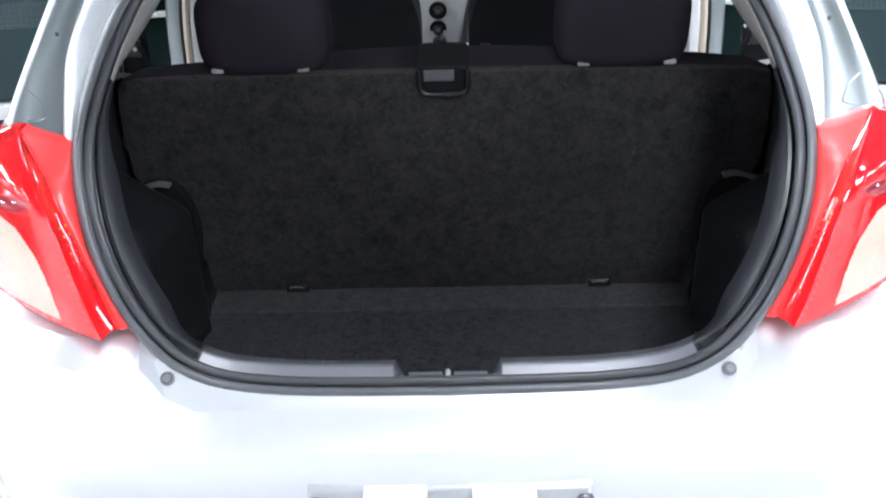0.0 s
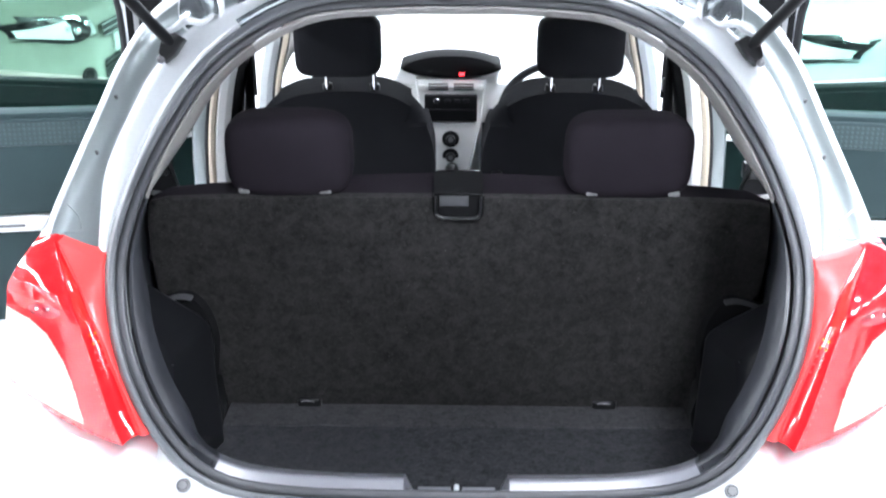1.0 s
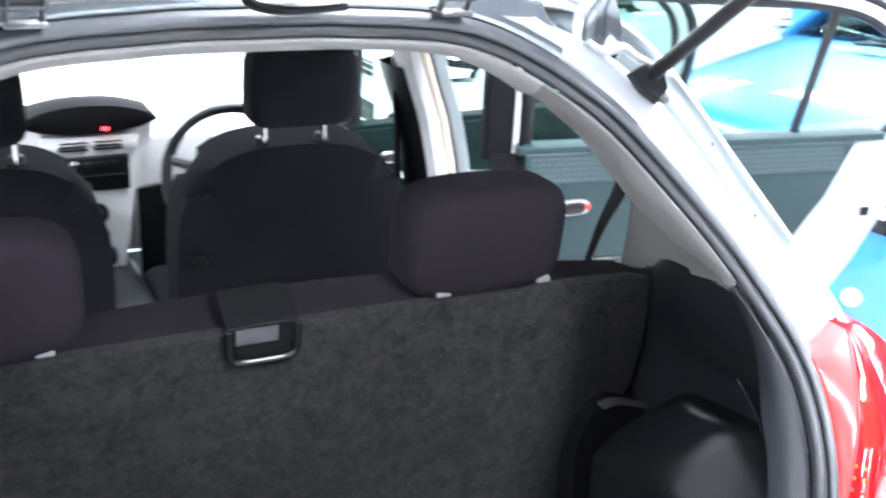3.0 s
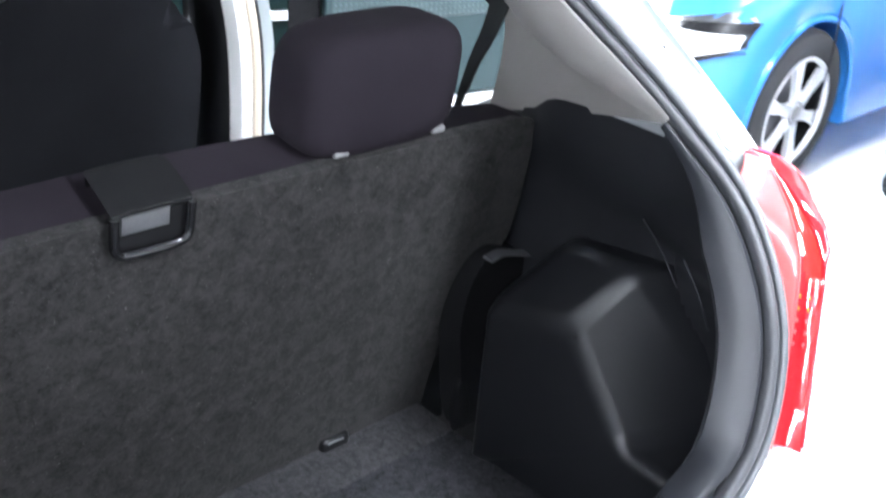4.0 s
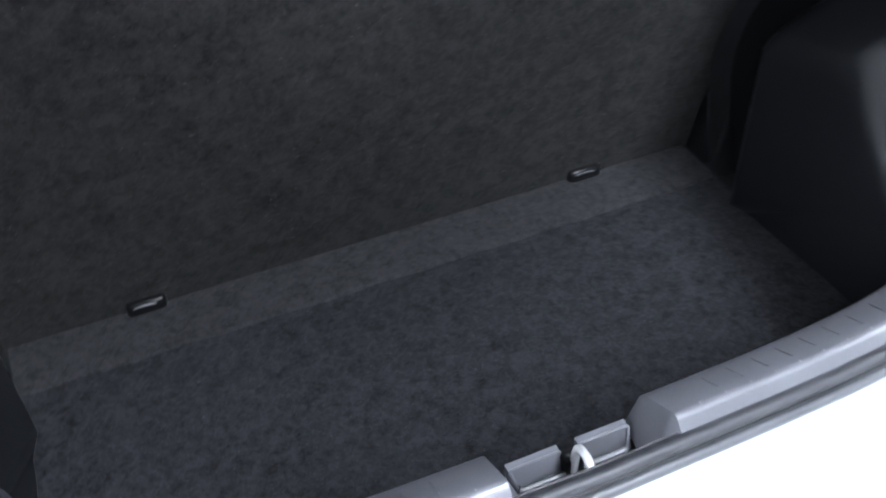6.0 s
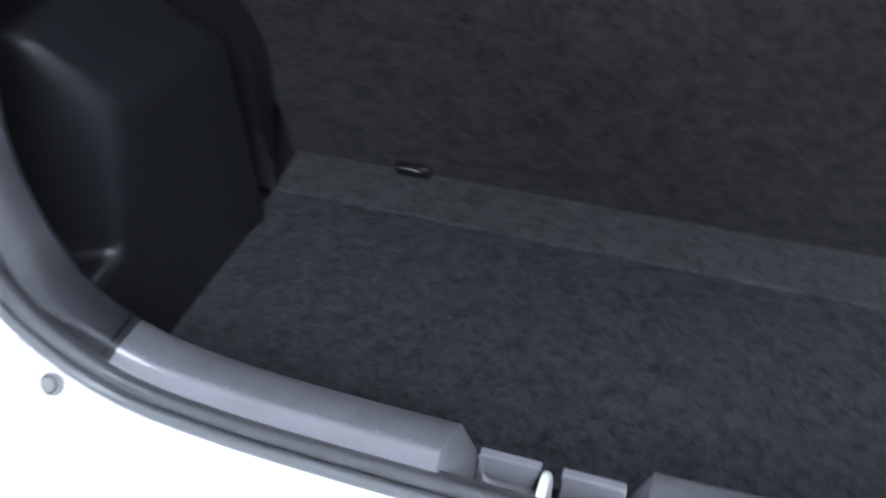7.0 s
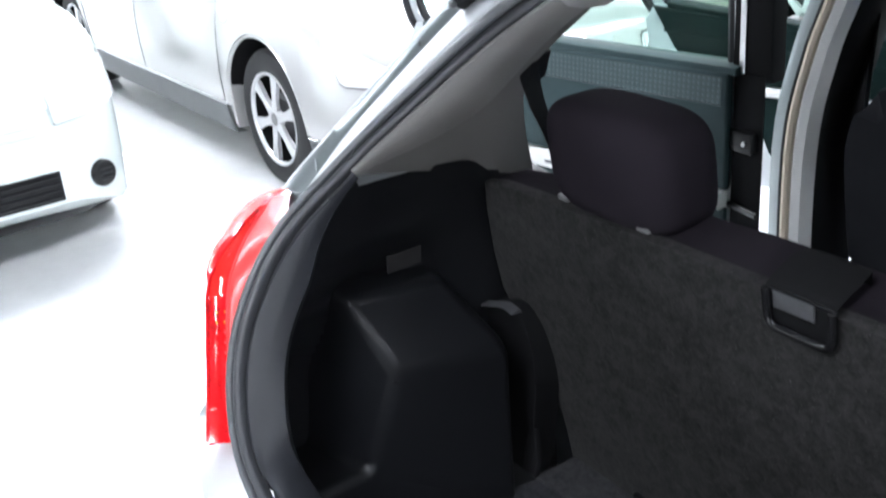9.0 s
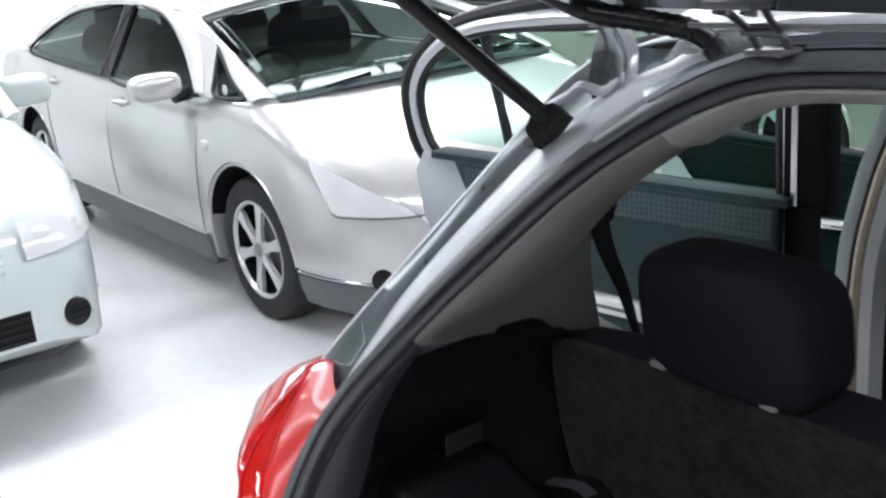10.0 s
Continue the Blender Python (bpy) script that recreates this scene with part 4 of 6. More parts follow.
        rows.append([V(0.74 - 0.05 * (k / 9), 2.45, z), V(0.78 - 0.04 * (k / 9), 2.8, z), V(0.76 - 0.05 * (k / 9), 3.2, z), V(0.60 - 0.04 * (k / 9), 3.5, z - 0.1 * (k / 9)), V(0.0, 3.66, z - 0.16 * (k / 9))])
    part("front_wing", sided(grid(rows)), M_SILVER, car, "silver front wing and nose")
rows = [[V(x / 8 * (0.70 - 0.12 * f), 2.70 + 0.90 * f, 0.985 - 0.18 * f * f - 0.03 * (x / 8) ** 2) for x in range(-8, 9)] for f in [k / 8 for k in range(9)]]
part("bonnet", grid(rows), M_SILVER, car, "silver bonnet")

# roof edge flange over the opening
rows = []
for i in range(i_top + 3, N - i_top - 2):
    p, a, d = ring_frame(i)
    c = p.x
    zt = 1.470 - 0.055 * abs(c / 0.555) ** 3
    rows.append([on_ring(i, 0.004, 0.010), on_ring(i, -0.012, 0.004), on_ring(i, -0.020, 0.012), V(c * 1.03, 0.498, zt - 0.008), V(c * 1.04, 0.515, zt)])
part("roof_edge", grid(rows), M_CUP, car, "silver roof edge flange, darkened as in shade")

# sill flange and bumper
rows = []
for k in range(41):
    u = k / 20 - 1
    x = 0.82 * u
    i = min(range(-40, 41), key=lambda i: abs(RING[i].x - max(min(x, 0.47), -0.47)))
    z0 = RING[i].z if abs(x) < 0.47 else max(RING[i].z + (abs(x) - 0.47) * 0.15, 0.70 + 0.11 * step(abs(x), 0.46, 0.54))
    bow = 0.07 * u * u + 0.16 * max(abs(u) - 0.72, 0) / 0.28 * max(abs(u) - 0.72, 0) / 0.28 * 1.0
    a = on_ring(i, 0.004, 0.010) if abs(x) < 0.47 else V(x, -0.02 + bow, z0)
    b = on_ring(i, -0.012, 0.002) if abs(x) < 0.47 else V(x, -0.035 + bow, z0 - 0.01)
    drop = 0.02 * abs(u)
    zt = 0.672 + 0.05 * step(abs(x), 0.40, 0.50) + 0.085 * step(abs(x), 0.44, 0.60)
    rows.append([a, b, V(x, min(b.y - 0.012, -0.066 + bow), min(b.z - 0.004, zt)), V(x, -0.105 + bow + 0.03 * step(abs(x), 0.45, 0.62), zt - 0.014), V(x, -0.128 + bow + 0.02 * step(abs(x), 0.45, 0.62), zt - 0.036), V(x, -0.138 + bow, 0.60), V(x, -0.150 + bow, 0.555), V(x, -0.172 + bow, 0.525), V(x, -0.178 + bow, 0.45), V(x, -0.17 + bow, 0.34), V(x, -0.13 + bow, 0.24), V(x, -0.02 + bow, 0.22)])
bump = part("rear_bumper", grid(rows), M_BUMPER, car, "silver rear bumper", 30)
for s in (1, -1):
    axis = V(0, -0.75, 0.65)
    base = V(s * 0.4435, -0.0555, 0.7340)
    stop = part("rubber_stop", disc(base, axis, 0.0115, 0.006, 22, 0.003), M_STOP, bump, "grey rubber tailgate stop")
    part("stop_groove", disc(base + axis * 0.0056, axis, 0.0085, 0.0014, 20), M_BLACK, stop)
    part("stop_cap", disc(base + axis * 0.0062, axis, 0.0072, 0.003, 18, 0.001), M_STOP, stop)
# plate recess
part("plate_recess", prism([V(-0.225, -0.150, 0.580), V(0.225, -0.150, 0.580), V(0.225, -0.186, 0.44), V(-0.225, -0.186, 0.44)], (0, 0.03, 0.01), 0.012, 3), M_SILVER, bump)
part("number_plate", block((-0.18, -0.200, 0.44), (0.18, -0.196, 0.555), 0.001), M_PLATE, bump, "white number plate")
for k in range(5):
    part("plate_bar", block((-0.13 + k * 0.055, -0.203, 0.465), (-0.095 + k * 0.055, -0.2005, 0.525)), M_PLASTIC, bump)
for s in (1, -1):
    part("plate_lamp", block((s * 0.085 - 0.05, -0.185, 0.575), (s * 0.085 + 0.05, -0.15, 0.592), 0.004), M_PLATE, bump)
    part("recess_end", block((s * 0.212 - 0.014, -0.192, 0.46), (s * 0.212 + 0.014, -0.16, 0.582), 0.010, 3), M_LEVER, bump)

# tail lamps: a band beside the seal, a steep facet, and a lens that falls away round the corner
LAMP_Z = [0.82, 0.86, 0.90, 0.94, 0.97, 1.00, 1.02, 1.04, 1.055, 1.07, 1.085]


def lamp_inner(z):
    return on_ring(ring_at(min(max(z, 0.80), 1.12)), -0.003, 0.003)


def lamp_line(z, xs, ys):
    return V(float(np.interp(z, LAMP_Z, xs)), float(np.interp(z, LAMP_Z, ys)), z)


def crease_a(z):
    return lamp_line(z, [0.512, 0.527, 0.542, 0.558, 0.569, 0.581, 0.592, 0.606, 0.624, 0.646, 0.672], [-0.042, -0.029, -0.018, -0.007, 0.002, 0.013, 0.025, 0.045, 0.068, 0.100, 0.140])


def crease_b(z):
    return lamp_line(z, [0.529, 0.548, 0.561, 0.574, 0.583, 0.593, 0.604, 0.617, 0.632, 0.652, 0.675], [-0.070, -0.054, -0.042, -0.030, -0.021, -0.012, 0.000, 0.022, 0.050, 0.087, 0.138])


def lamp_outer(z):
    return float(np.interp(z, [0.81, 0.86, 0.90, 0.96, 1.0, 1.03, 1.06, 1.09, 1.12], [0.775, 0.775, 0.770, 0.756, 0.744, 0.740, 0.724, 0.706, 0.690]))


def lamp_at(x, z):
    """The outer lens at that height and distance from the car's middle."""
    b = crease_b(z)
    d = x - b.x
    y = b.y + 0.40 * d + 1.25 * d * d
    y -= 0.010 * math.exp(-((z - 1.035) / 0.022) ** 2) * step(d, 0.0, 0.02) * (1 - step(d, 0.03, 0.09))
    return V(x, y, z)


def lamp_point(f, j):
    """f: 0 to 1 upwards; j: 0 to 10 on the band, to 20 on the facet, to 64 on the outer lens."""
    z = 0.82 + 0.29 * f
    for _ in range(3):
        a, b, o = crease_a(z), crease_b(z), lamp_outer(z)
        i = lamp_inner(z) + V(0.003, 0, 0)
        if j <= 10:
            u = j / 10
            p = i.lerp(a, u) + V(0, -0.004 * math.sin(u * math.pi), 0)
        elif j <= 20:
            u = (j - 10) / 10
            p = a.lerp(b, u) + V(0.003 * math.sin(u * math.pi), 0.003 * math.sin(u * math.pi), 0)
        else:
            p = lamp_at(b.x + (o - b.x) * (j - 20) / 44, z)
        zb = 0.818 + 0.07 * max(p.x - 0.527, 0) + 0.16 * max(0.527 - p.x, 0)
        zt = 1.076 + 0.10 * max(min(p.x, 0.680) - 0.600, 0) - 0.30 * max(p.x - 0.690, 0)
        z = zb + (zt - zb) * f
    return V(p.x, p.y, z)


for s in (1, -1):
    def sided(bm, s=s):
        return bm if s > 0 else mirrored(bm)
    n = 150
    cols = list(range(20)) + [20 + k * 0.4 for k in range(111)]
    rows = []
    for k in range(n + 1):
        row = [lamp_point(k / n, j) for j in cols]
        rows.append([row[0] + V(-0.004, 0.014, 0)] + row + [row[-1] + V(0.004, 0.05, 0)])
    rows = [[p + V(0, 0.03, 0.001) for p in rows[0]]] + rows + [[p + V(0, 0.03, 0.0) for p in rows[-1]]]
    bm = bmesh.new()
    grid(rows, bm=bm)
    bm.faces.ensure_lookup_table()
    for k, face in enumerate(bm.faces):
        c = face.calc_center_median()
        j = k % (len(cols) + 1)
        if j < 11:
            face.material_index = 1
        elif 12 < j < 21 and ((c.z - 1.030) / 0.040) ** 2 + ((j - 16.5) / 4.5) ** 2 < 1:
            face.material_index = 4
        elif j >= 21:
            rim = 0.828 + 0.07 * (c.x - 0.527)
            if c.z > rim and c.x > 0.602 and c.z < float(np.interp(c.x, [0.602, 0.606, 0.617, 0.631, 0.660, 0.694, 0.80], [0.84, 0.855, 0.897, 0.932, 0.970, 0.986, 0.995])):
                face.material_index = 2
            u, w = c.x - 0.662, c.z - 1.008 + 0.15 * (c.x - 0.662)
            if (u / 0.034) ** 2 + (w / 0.012) ** 2 < 1:
                face.material_index = 3
    lamp = part("tail_lamp", sided(bm), [M_RED, M_RED_PALE, M_REFLECTOR, M_DARK_RED, M_ORANGE], car, "red tail lamp with a pale lower lens", 60)
    for line, off, rad, mt in ((crease_a, 0.0, 0.0018, M_RED_PALE), (crease_b, 0.0, 0.0022, M_RED)):
        pts = [line(z) + V(off, -0.0008, 0) for z in [0.824 + 0.254 * k / 40 for k in range(41)]]
        part("lens_ridge", sided(tube(pts, rad, 6)), mt, lamp)
    for k in range(5):
        for j in range(2):
            z = 0.930 + k * 0.0125
            p = crease_a(z).lerp(crease_b(z), 0.15 + 0.40 * j) + V(0.001, 0.0008, 0)
            part("reflector_dot", sided(pillow(p, (0.0045, 0.003, 0.0050), 1.0, n=8, m=6)), M_AMBER if k > 2 else M_RED_PALE, lamp)
    for k in range(9):
        z = 0.835 + k * 0.011
        part("reflector_dot", sided(pillow(lamp_at(crease_b(z).x + 0.008, z) + V(0, 0.0008, 0), (0.003, 0.0028, 0.005), 1.0, n=8, m=6)), M_RED_PALE, lamp)
    # chrome beads added in place of highlights on the bulb
    for x, z in ((0.652, 1.014), (0.676, 1.008)):
        part("bulb_glint", sided(pillow(lamp_at(x, z), (0.007, 0.004, 0.005), 1.0, n=10, m=8)), M_CHROME, lamp)

# gas struts
for s in (1, -1):
    lo, hi = V(s * 0.522, 0.405, 1.362), V(s * 0.705, 0.035, 1.762)
    mid = lo.lerp(hi, 0.52)
    st = part("gas_strut", tube([lo, mid], 0.011, 12), M_BLACK, car, "black gas strut holding the tailgate")
    part("strut_rod", tube([mid, hi], 0.005, 10), M_STEEL, st)
    part("strut_collar", tube([lo.lerp(hi, 0.50), lo.lerp(hi, 0.53)], 0.0125, 12), M_BLACK, st)
    bm = prism([V(0.496, 0.424, 1.362), V(0.512, 0.420, 1.374), V(0.535, 0.410, 1.366), V(0.541, 0.402, 1.340), V(0.532, 0.405, 1.322), V(0.515, 0.414, 1.335)], (0, -0.020, 0.010), 0.004, 2)
    part("strut_bracket", bm if s > 0 else mirrored(bm), M_BLACK, st)
    part("strut_ball", pillow((s * 0.538, 0.388, 1.336), (0.016, 0.016, 0.016), 1.0), M_HINGE, st)

# tailgate, raised
tilt = radians(34)


def gate(x, u, h):
    """A place on the tailgate: u metres from the hinge line, h metres above its inner face."""
    return V(x, 0.455 - u * math.cos(tilt) - h * math.sin(tilt) * 0.0, 1.472 + u * math.sin(tilt) + h)


us = [0.0, 0.02, 0.06, 0.15, 0.30, 0.45, 0.60, 0.72, 0.80, 0.90, 0.98]
ws_ = [0.53, 0.545, 0.565, 0.60, 0.63, 0.65, 0.655, 0.655, 0.64, 0.60, 0.54]
rows = []
for u, w in zip(us, ws_):
    rows.append([gate(w * c, u, 0.055 + 0.035 * (1 - c * c) - 0.10 * max(u - 0.6, 0) ** 1.5) for c in [j / 10 - 1 for j in range(21)]])
tg = thick(part("tailgate", grid(rows), M_SILVER, car, "raised silver tailgate seen from beneath"), 0.006, -1)
rows = []
for u, w in zip(us, ws_):
    rows.append([gate(c * w, u, 0.055) for c in (-1, -0.97)] + [gate(c * w, u, h) for c, h in ((-0.96, 0.02), (-0.88, 0.006), (-0.82, 0.0), (-0.80, 0.012))])
    rows[-1] = rows[-1] + [V(-p.x, p.y, p.z) for p in rows[-1][::-1]]
part("inner_frame", grid([r[:6] for r in rows]), M_SILVER, tg)
part("inner_frame", grid([r[6:] for r in rows]), M_SILVER, tg)
rows = [[gate(0.80 * w * c, u, 0.012 + 0.03 * (1 - c * c)) for c in [j / 8 - 1 for j in range(17)]] for u, w in ((0.045, 0.55), (0.06, 0.57), (0.10, 0.60), (0.15, 0.60))]
part("inner_header", grid(rows), M_HATCH, tg, "dark blue-grey upper inner panel of the tailgate")
rows = [[gate(0.80 * w * c, u, 0.03 + 0.03 * (1 - c * c)) for c in [j / 8 - 1 for j in range(17)]] for u, w in ((0.15, 0.60), (0.30, 0.63), (0.45, 0.65), (0.58, 0.655))]
thick(part("rear_window", grid(rows), M_DARK_GLASS, tg, "dark tailgate glass"), 0.004)
rows = [[gate(0.80 * w * c, u, 0.0 + 0.01 * abs(c)) for c in [j / 8 - 1 for j in range(17)]] for u, w in ((0.58, 0.655), (0.60, 0.655), (0.75, 0.65), (0.95, 0.57))]
part("inner_lining", grid(rows), M_PLASTIC, tg, "dark plastic inner lining")
rows = [[gate(w * c, u, h) for c in [j / 10 - 1 for j in range(21)]] for u, w, h in ((0.0, 0.53, 0.055), (0.0, 0.53, 0.02), (0.03, 0.54, 0.0), (0.05, 0.54, 0.014))]
# hinge edge in the darkest silver, its shade in the colour
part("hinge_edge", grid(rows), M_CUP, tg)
bl = part("brake_lamp", pillow((-0.004, 0.372, 1.508), (0.042, 0.038, 0.030), 0.8), M_PLATE, tg, "white domed lamp housing")
part("lamp_foot", block((-0.040, 0.385, 1.500), (0.016, 0.425, 1.514), 0.004), M_LEVER, bl)
part("gate_lip", tube([V(0.50 * k / 12, 0.446 + 0.010 * (k / 12) ** 2, 1.4745 - 0.010 * (k / 12) ** 2) for k in range(-12, 13)], 0.0030, 8), M_BUSH, tg, "pale folded lip of the tailgate")
for s in (1, -1):
    bm = prism([gate(0.40, 0.08, -0.004), gate(0.55, 0.05, -0.004), gate(0.585, 0.14, -0.004), gate(0.56, 0.22, -0.004), gate(0.42, 0.12, -0.004)], (0, 0, 0.05), 0.008, 2)
    part("corner_cover", bm if s > 0 else mirrored(bm), M_BLACK, tg, "black corner cover")
    bm = tube(spline([gate(0.43, 0.10, -0.012), gate(0.50, 0.16, -0.012), gate(0.56, 0.30, -0.010), gate(0.58, 0.5, -0.01)], 24), 0.022, 10, flat=0.5)
    part("gate_flange", bm if s > 0 else mirrored(bm), M_SILVER, tg)
    hinge = part("hinge", block((s * 0.25 - 0.022, 0.440, 1.444), (s * 0.25 + 0.022, 0.475, 1.450), 0.002), M_HINGE, tg, "dark steel tailgate hinge")
    for d in (-0.018, 0.018):
        part("hinge_arm", tube(spline([V(s * 0.25 + d, 0.460, 1.448), V(s * 0.25 + d, 0.442, 1.468), V(s * 0.25 + d * 1.1, 0.425, 1.482), V(s * 0.25 + d * 1.5, 0.405, 1.497)], 10), 0.004, 8), M_HINGE, tg)
    part("hinge_pin", tube([V(s * 0.25 - 0.024, 0.443, 1.467), V(s * 0.25 + 0.024, 0.443, 1.467)], 0.005, 10), M_HINGE, tg)
    part("hinge_plate", block((s * 0.25 - 0.030, 0.385, 1.494), (s * 0.25 + 0.030, 0.418, 1.502), 0.002), M_HINGE, tg)
    for d in (-0.016, 0.016):
        part("hinge_bolt", disc((s * 0.25 + d, 0.400, 1.494), (0, -0.3, -1), 0.008, 0.006, 6), M_HINGE, tg)
part("wiring_cable", tube(spline([V(-0.03, 0.39, 1.51), V(-0.025, 0.41, 1.475), V(0.01, 0.435, 1.460), V(0.06, 0.452, 1.456), V(0.11, 0.46, 1.458)], 22), 0.006, 8), M_BLACK, tg, "black cable between roof and tailgate")
hose = spline([gate(-0.50, 0.10, -0.01), V(-0.445, 0.402, 1.488), V(-0.400, 0.428, 1.477), V(-0.360, 0.455, 1.466), V(-0.340, 0.470, 1.452), V(-0.332, 0.478, 1.436)], 60)
part("wiring_hose", tube(hose, [0.012 + (0.0012 if k % 3 == 0 and 14 < k < 40 else 0) + (0.002 if k > 48 else 0) for k in range(60)], 14), M_BLACK, tg, "black ribbed rubber wiring hose")


# ---- open doors ----
def door(name, s, hinge, out, length, h_top, label, parent, cover=0.845, drop=0.0, trim_mat=None, dip=0.0):
    """A door standing open; hinge: plan place of its front edge, out: the way it points, +z up. Its inner side faces backwards."""
    o = Vector((s * out[0], out[1], 0)).normalized()
    back = Vector((0, -1, 0))
    nrm = o.cross(V(0, 0, 1))
    if nrm.y > 0:
        nrm = -nrm
    hp = V(s * hinge[0], hinge[1], 0)

    def at(u, z, d=0.0):
        return hp + o * u + V(0, 0, z - (drop + dip * max(1 - u / 0.95, 0)) * float(np.interp(z, [0.62, 0.9, 1.0, 1.2], [0, 1, 1, 0]))) + nrm * d
    L = length
    trim_mat = trim_mat or M_TEAL_PLAIN
    shell = [(0, 0.32), (0, 0.98), (L * 0.97, 0.985), (L * 1.0, 0.93), (L * 0.985, 0.80), (L * 0.90, 0.62), (L * 0.80, 0.48), (L * 0.72, 0.36), (L * 0.70, 0.32)]
    d0 = part(name, prism([at(u, z, -0.07) for u, z in shell], nrm * 0.07, 0.008, 2), M_SILVER, parent, label)
    part("trim_panel", prism([at(u, z, 0.002) for u, z in [(0.035, 0.70), (0.035, 0.978), (L * cover, 0.982), (L * (cover - 0.07), 0.83), (L * (cover - 0.145), 0.70)]], nrm * 0.028, 0.010, 3), trim_mat, d0, "teal-grey door trim")
    band = [[at(u, z, d) for u in [0.05 + (L * (cover - 0.04) - 0.05) * k / 12 for k in range(13)]] for z, d in ((0.976, 0.006), (0.979, 0.016), (0.968, 0.030), (0.905, 0.0335), (0.900, 0.029))]
    part("dotted_band", grid(band), M_TEAL if trim_mat is M_TEAL_PLAIN else trim_mat, d0, "band of small embossed dots")
    part("armrest_band", prism([at(u, z, 0.002) for u, z in [(0.04, 0.655), (0.04, 0.695), (L * 0.70, 0.695), (L * 0.68, 0.655)]], nrm * 0.05, 0.008, 2), M_PLATE, d0, "pale armrest with a pull slot")
    part("pull_slot", prism([at(u, z, 0.052) for u, z in [(L * 0.33, 0.672), (L * 0.33, 0.680), (L * 0.50, 0.680), (L * 0.50, 0.672)]], nrm * 0.002), M_LEVER, d0)
    part("lower_trim", prism([at(u, z, 0.002) for u, z in [(0.04, 0.37), (0.04, 0.65), (L * 0.68, 0.65), (L * 0.60, 0.45), (L * 0.55, 0.37)]], nrm * 0.02, 0.008, 2), trim_mat, d0, "dark lower door trim")
    part("window_sill", prism([at(u, z, -0.05) for u, z in [(0.02, 0.972), (0.02, 0.992), (L * 0.92, 0.996), (L * 0.92, 0.976)]], nrm * 0.075, 0.006, 2), trim_mat, d0)
    # handle with its red lock mark
    hb = part("handle_bezel", pillow(at(0.17, 0.84, 0.032), (0.085, 0.016, 0.040), 0.6), M_STEEL, d0, "chrome inner handle bezel")
    part("handle_pull", pillow(at(0.165, 0.84, 0.042), (0.066, 0.018, 0.028), 0.6), M_BLACK, d0)
    part("lock_mark", pillow(at(0.20, 0.845, 0.046), (0.014, 0.01, 0.014), 0.7), M_RED_PALE, d0, "red lock mark")
    # window frame
    fr = [at(0.03, 0.97, -0.03), at(0.033, 1.12, -0.03), at(0.042, h_top - 0.05, -0.03), at(0.10, h_top, -0.03), at(L * 0.45, h_top + 0.012, -0.03), at(L * 0.78, h_top - 0.02, -0.03), at(L * 0.93, h_top - 0.09, -0.03), at(L * 1.0, 1.15, -0.03), at(L * 0.985, 1.02, -0.03), at(L * 0.94, 0.955, -0.03)]
    path = even(spline(fr, 80), 60)
    part("window_frame", tube(path, 0.026, 10, flat=0.75), M_SILVER, d0, "silver door window frame")
    inner = [p + (at(L * 0.5, 1.15, -0.03) - p).normalized() * 0.026 + nrm * 0.008 for p in path]
    part("window_seal", tube(inner, 0.012, 8), M_RUBBER, d0, "black window rubber")
    outer = [p - (at(L * 0.5, 1.15, -0.03) - p).normalized() * 0.036 - nrm * 0.006 for p in path[8:]]
    part("frame_seal", tube(outer, 0.022, 8), M_RUBBER, d0, "black outer door seal")
    part("front_upright", prism([at(-0.055, 0.96, -0.06), at(0.044, 0.96, -0.06), at(0.046, h_top - 0.02, -0.06), at(-0.050, h_top - 0.04, -0.06)], nrm * 0.06, 0.008, 2), M_MATTE, d0, "black front upright of the door")
    part("upright_strip", prism([at(0.010, 0.975, 0.001), at(0.024, 0.975, 0.001), at(0.026, h_top - 0.035, 0.001), at(0.012, h_top - 0.035, 0.001)], nrm * 0.003, 0.001), M_STEEL, d0, "bright strip on the upright")
    if name == "rear_door":
        bar = [at(L * 0.70, 0.98, -0.03), at(L * 0.735, 1.15, -0.03), at(L * 0.77, h_top - 0.02, -0.03)]
        part("window_divider", tube(bar, 0.013, 8), M_RUBBER, d0, "black window divider")
    ring = [at(0.06, 0.985, -0.03)] + [p for p in path[3:-3]]
    g = part("window_glass", prism(ring, nrm * 0.004), M_GLASS, d0, "green-tinted door glass")
    g.visible_shadow = False
    part("latch_slot", prism([at(L * 0.90, 0.76, 0.001), at(L * 0.925, 0.76, 0.001), at(L * 0.925, 0.785, 0.001), at(L * 0.90, 0.785, 0.001)], nrm * 0.002), M_BLACK, d0)
    for z in (0.48, 0.82):
        part("door_hinge", block(Vector((s * hinge[0] - 0.05, hinge[1] - 0.02, z - 0.025)), Vector((s * hinge[0] + 0.03, hinge[1] + 0.01, z + 0.025)), 0.006), M_BLACK, d0)
        part("hinge_bolt", disc((s * hinge[0] - s * 0.012, hinge[1] - 0.021, z), (0, -1, 0.2), 0.006, 0.006, 6), M_STEEL, d0)
    part("check_strap", tube([V(s * (hinge[0] - 0.06), hinge[1] - 0.03, 0.66), at(0.05, 0.66, 0.0)], 0.007, 6), M_BLACK, d0)
    part("hinge_edge", prism([at(-0.004, z, d) for z, d in ((0.34, -0.06), (0.96, -0.06), (0.96, 0.0), (0.34, 0.0))], o * 0.004), M_MATTE, d0)
    part("jamb_edge", prism([at(-0.042, 0.34, 0.001), at(0.034, 0.34, 0.001), at(0.034, 0.975, 0.001), at(-0.042, 0.975, 0.001)], nrm * 0.004), M_MATTE, d0)
    return d0


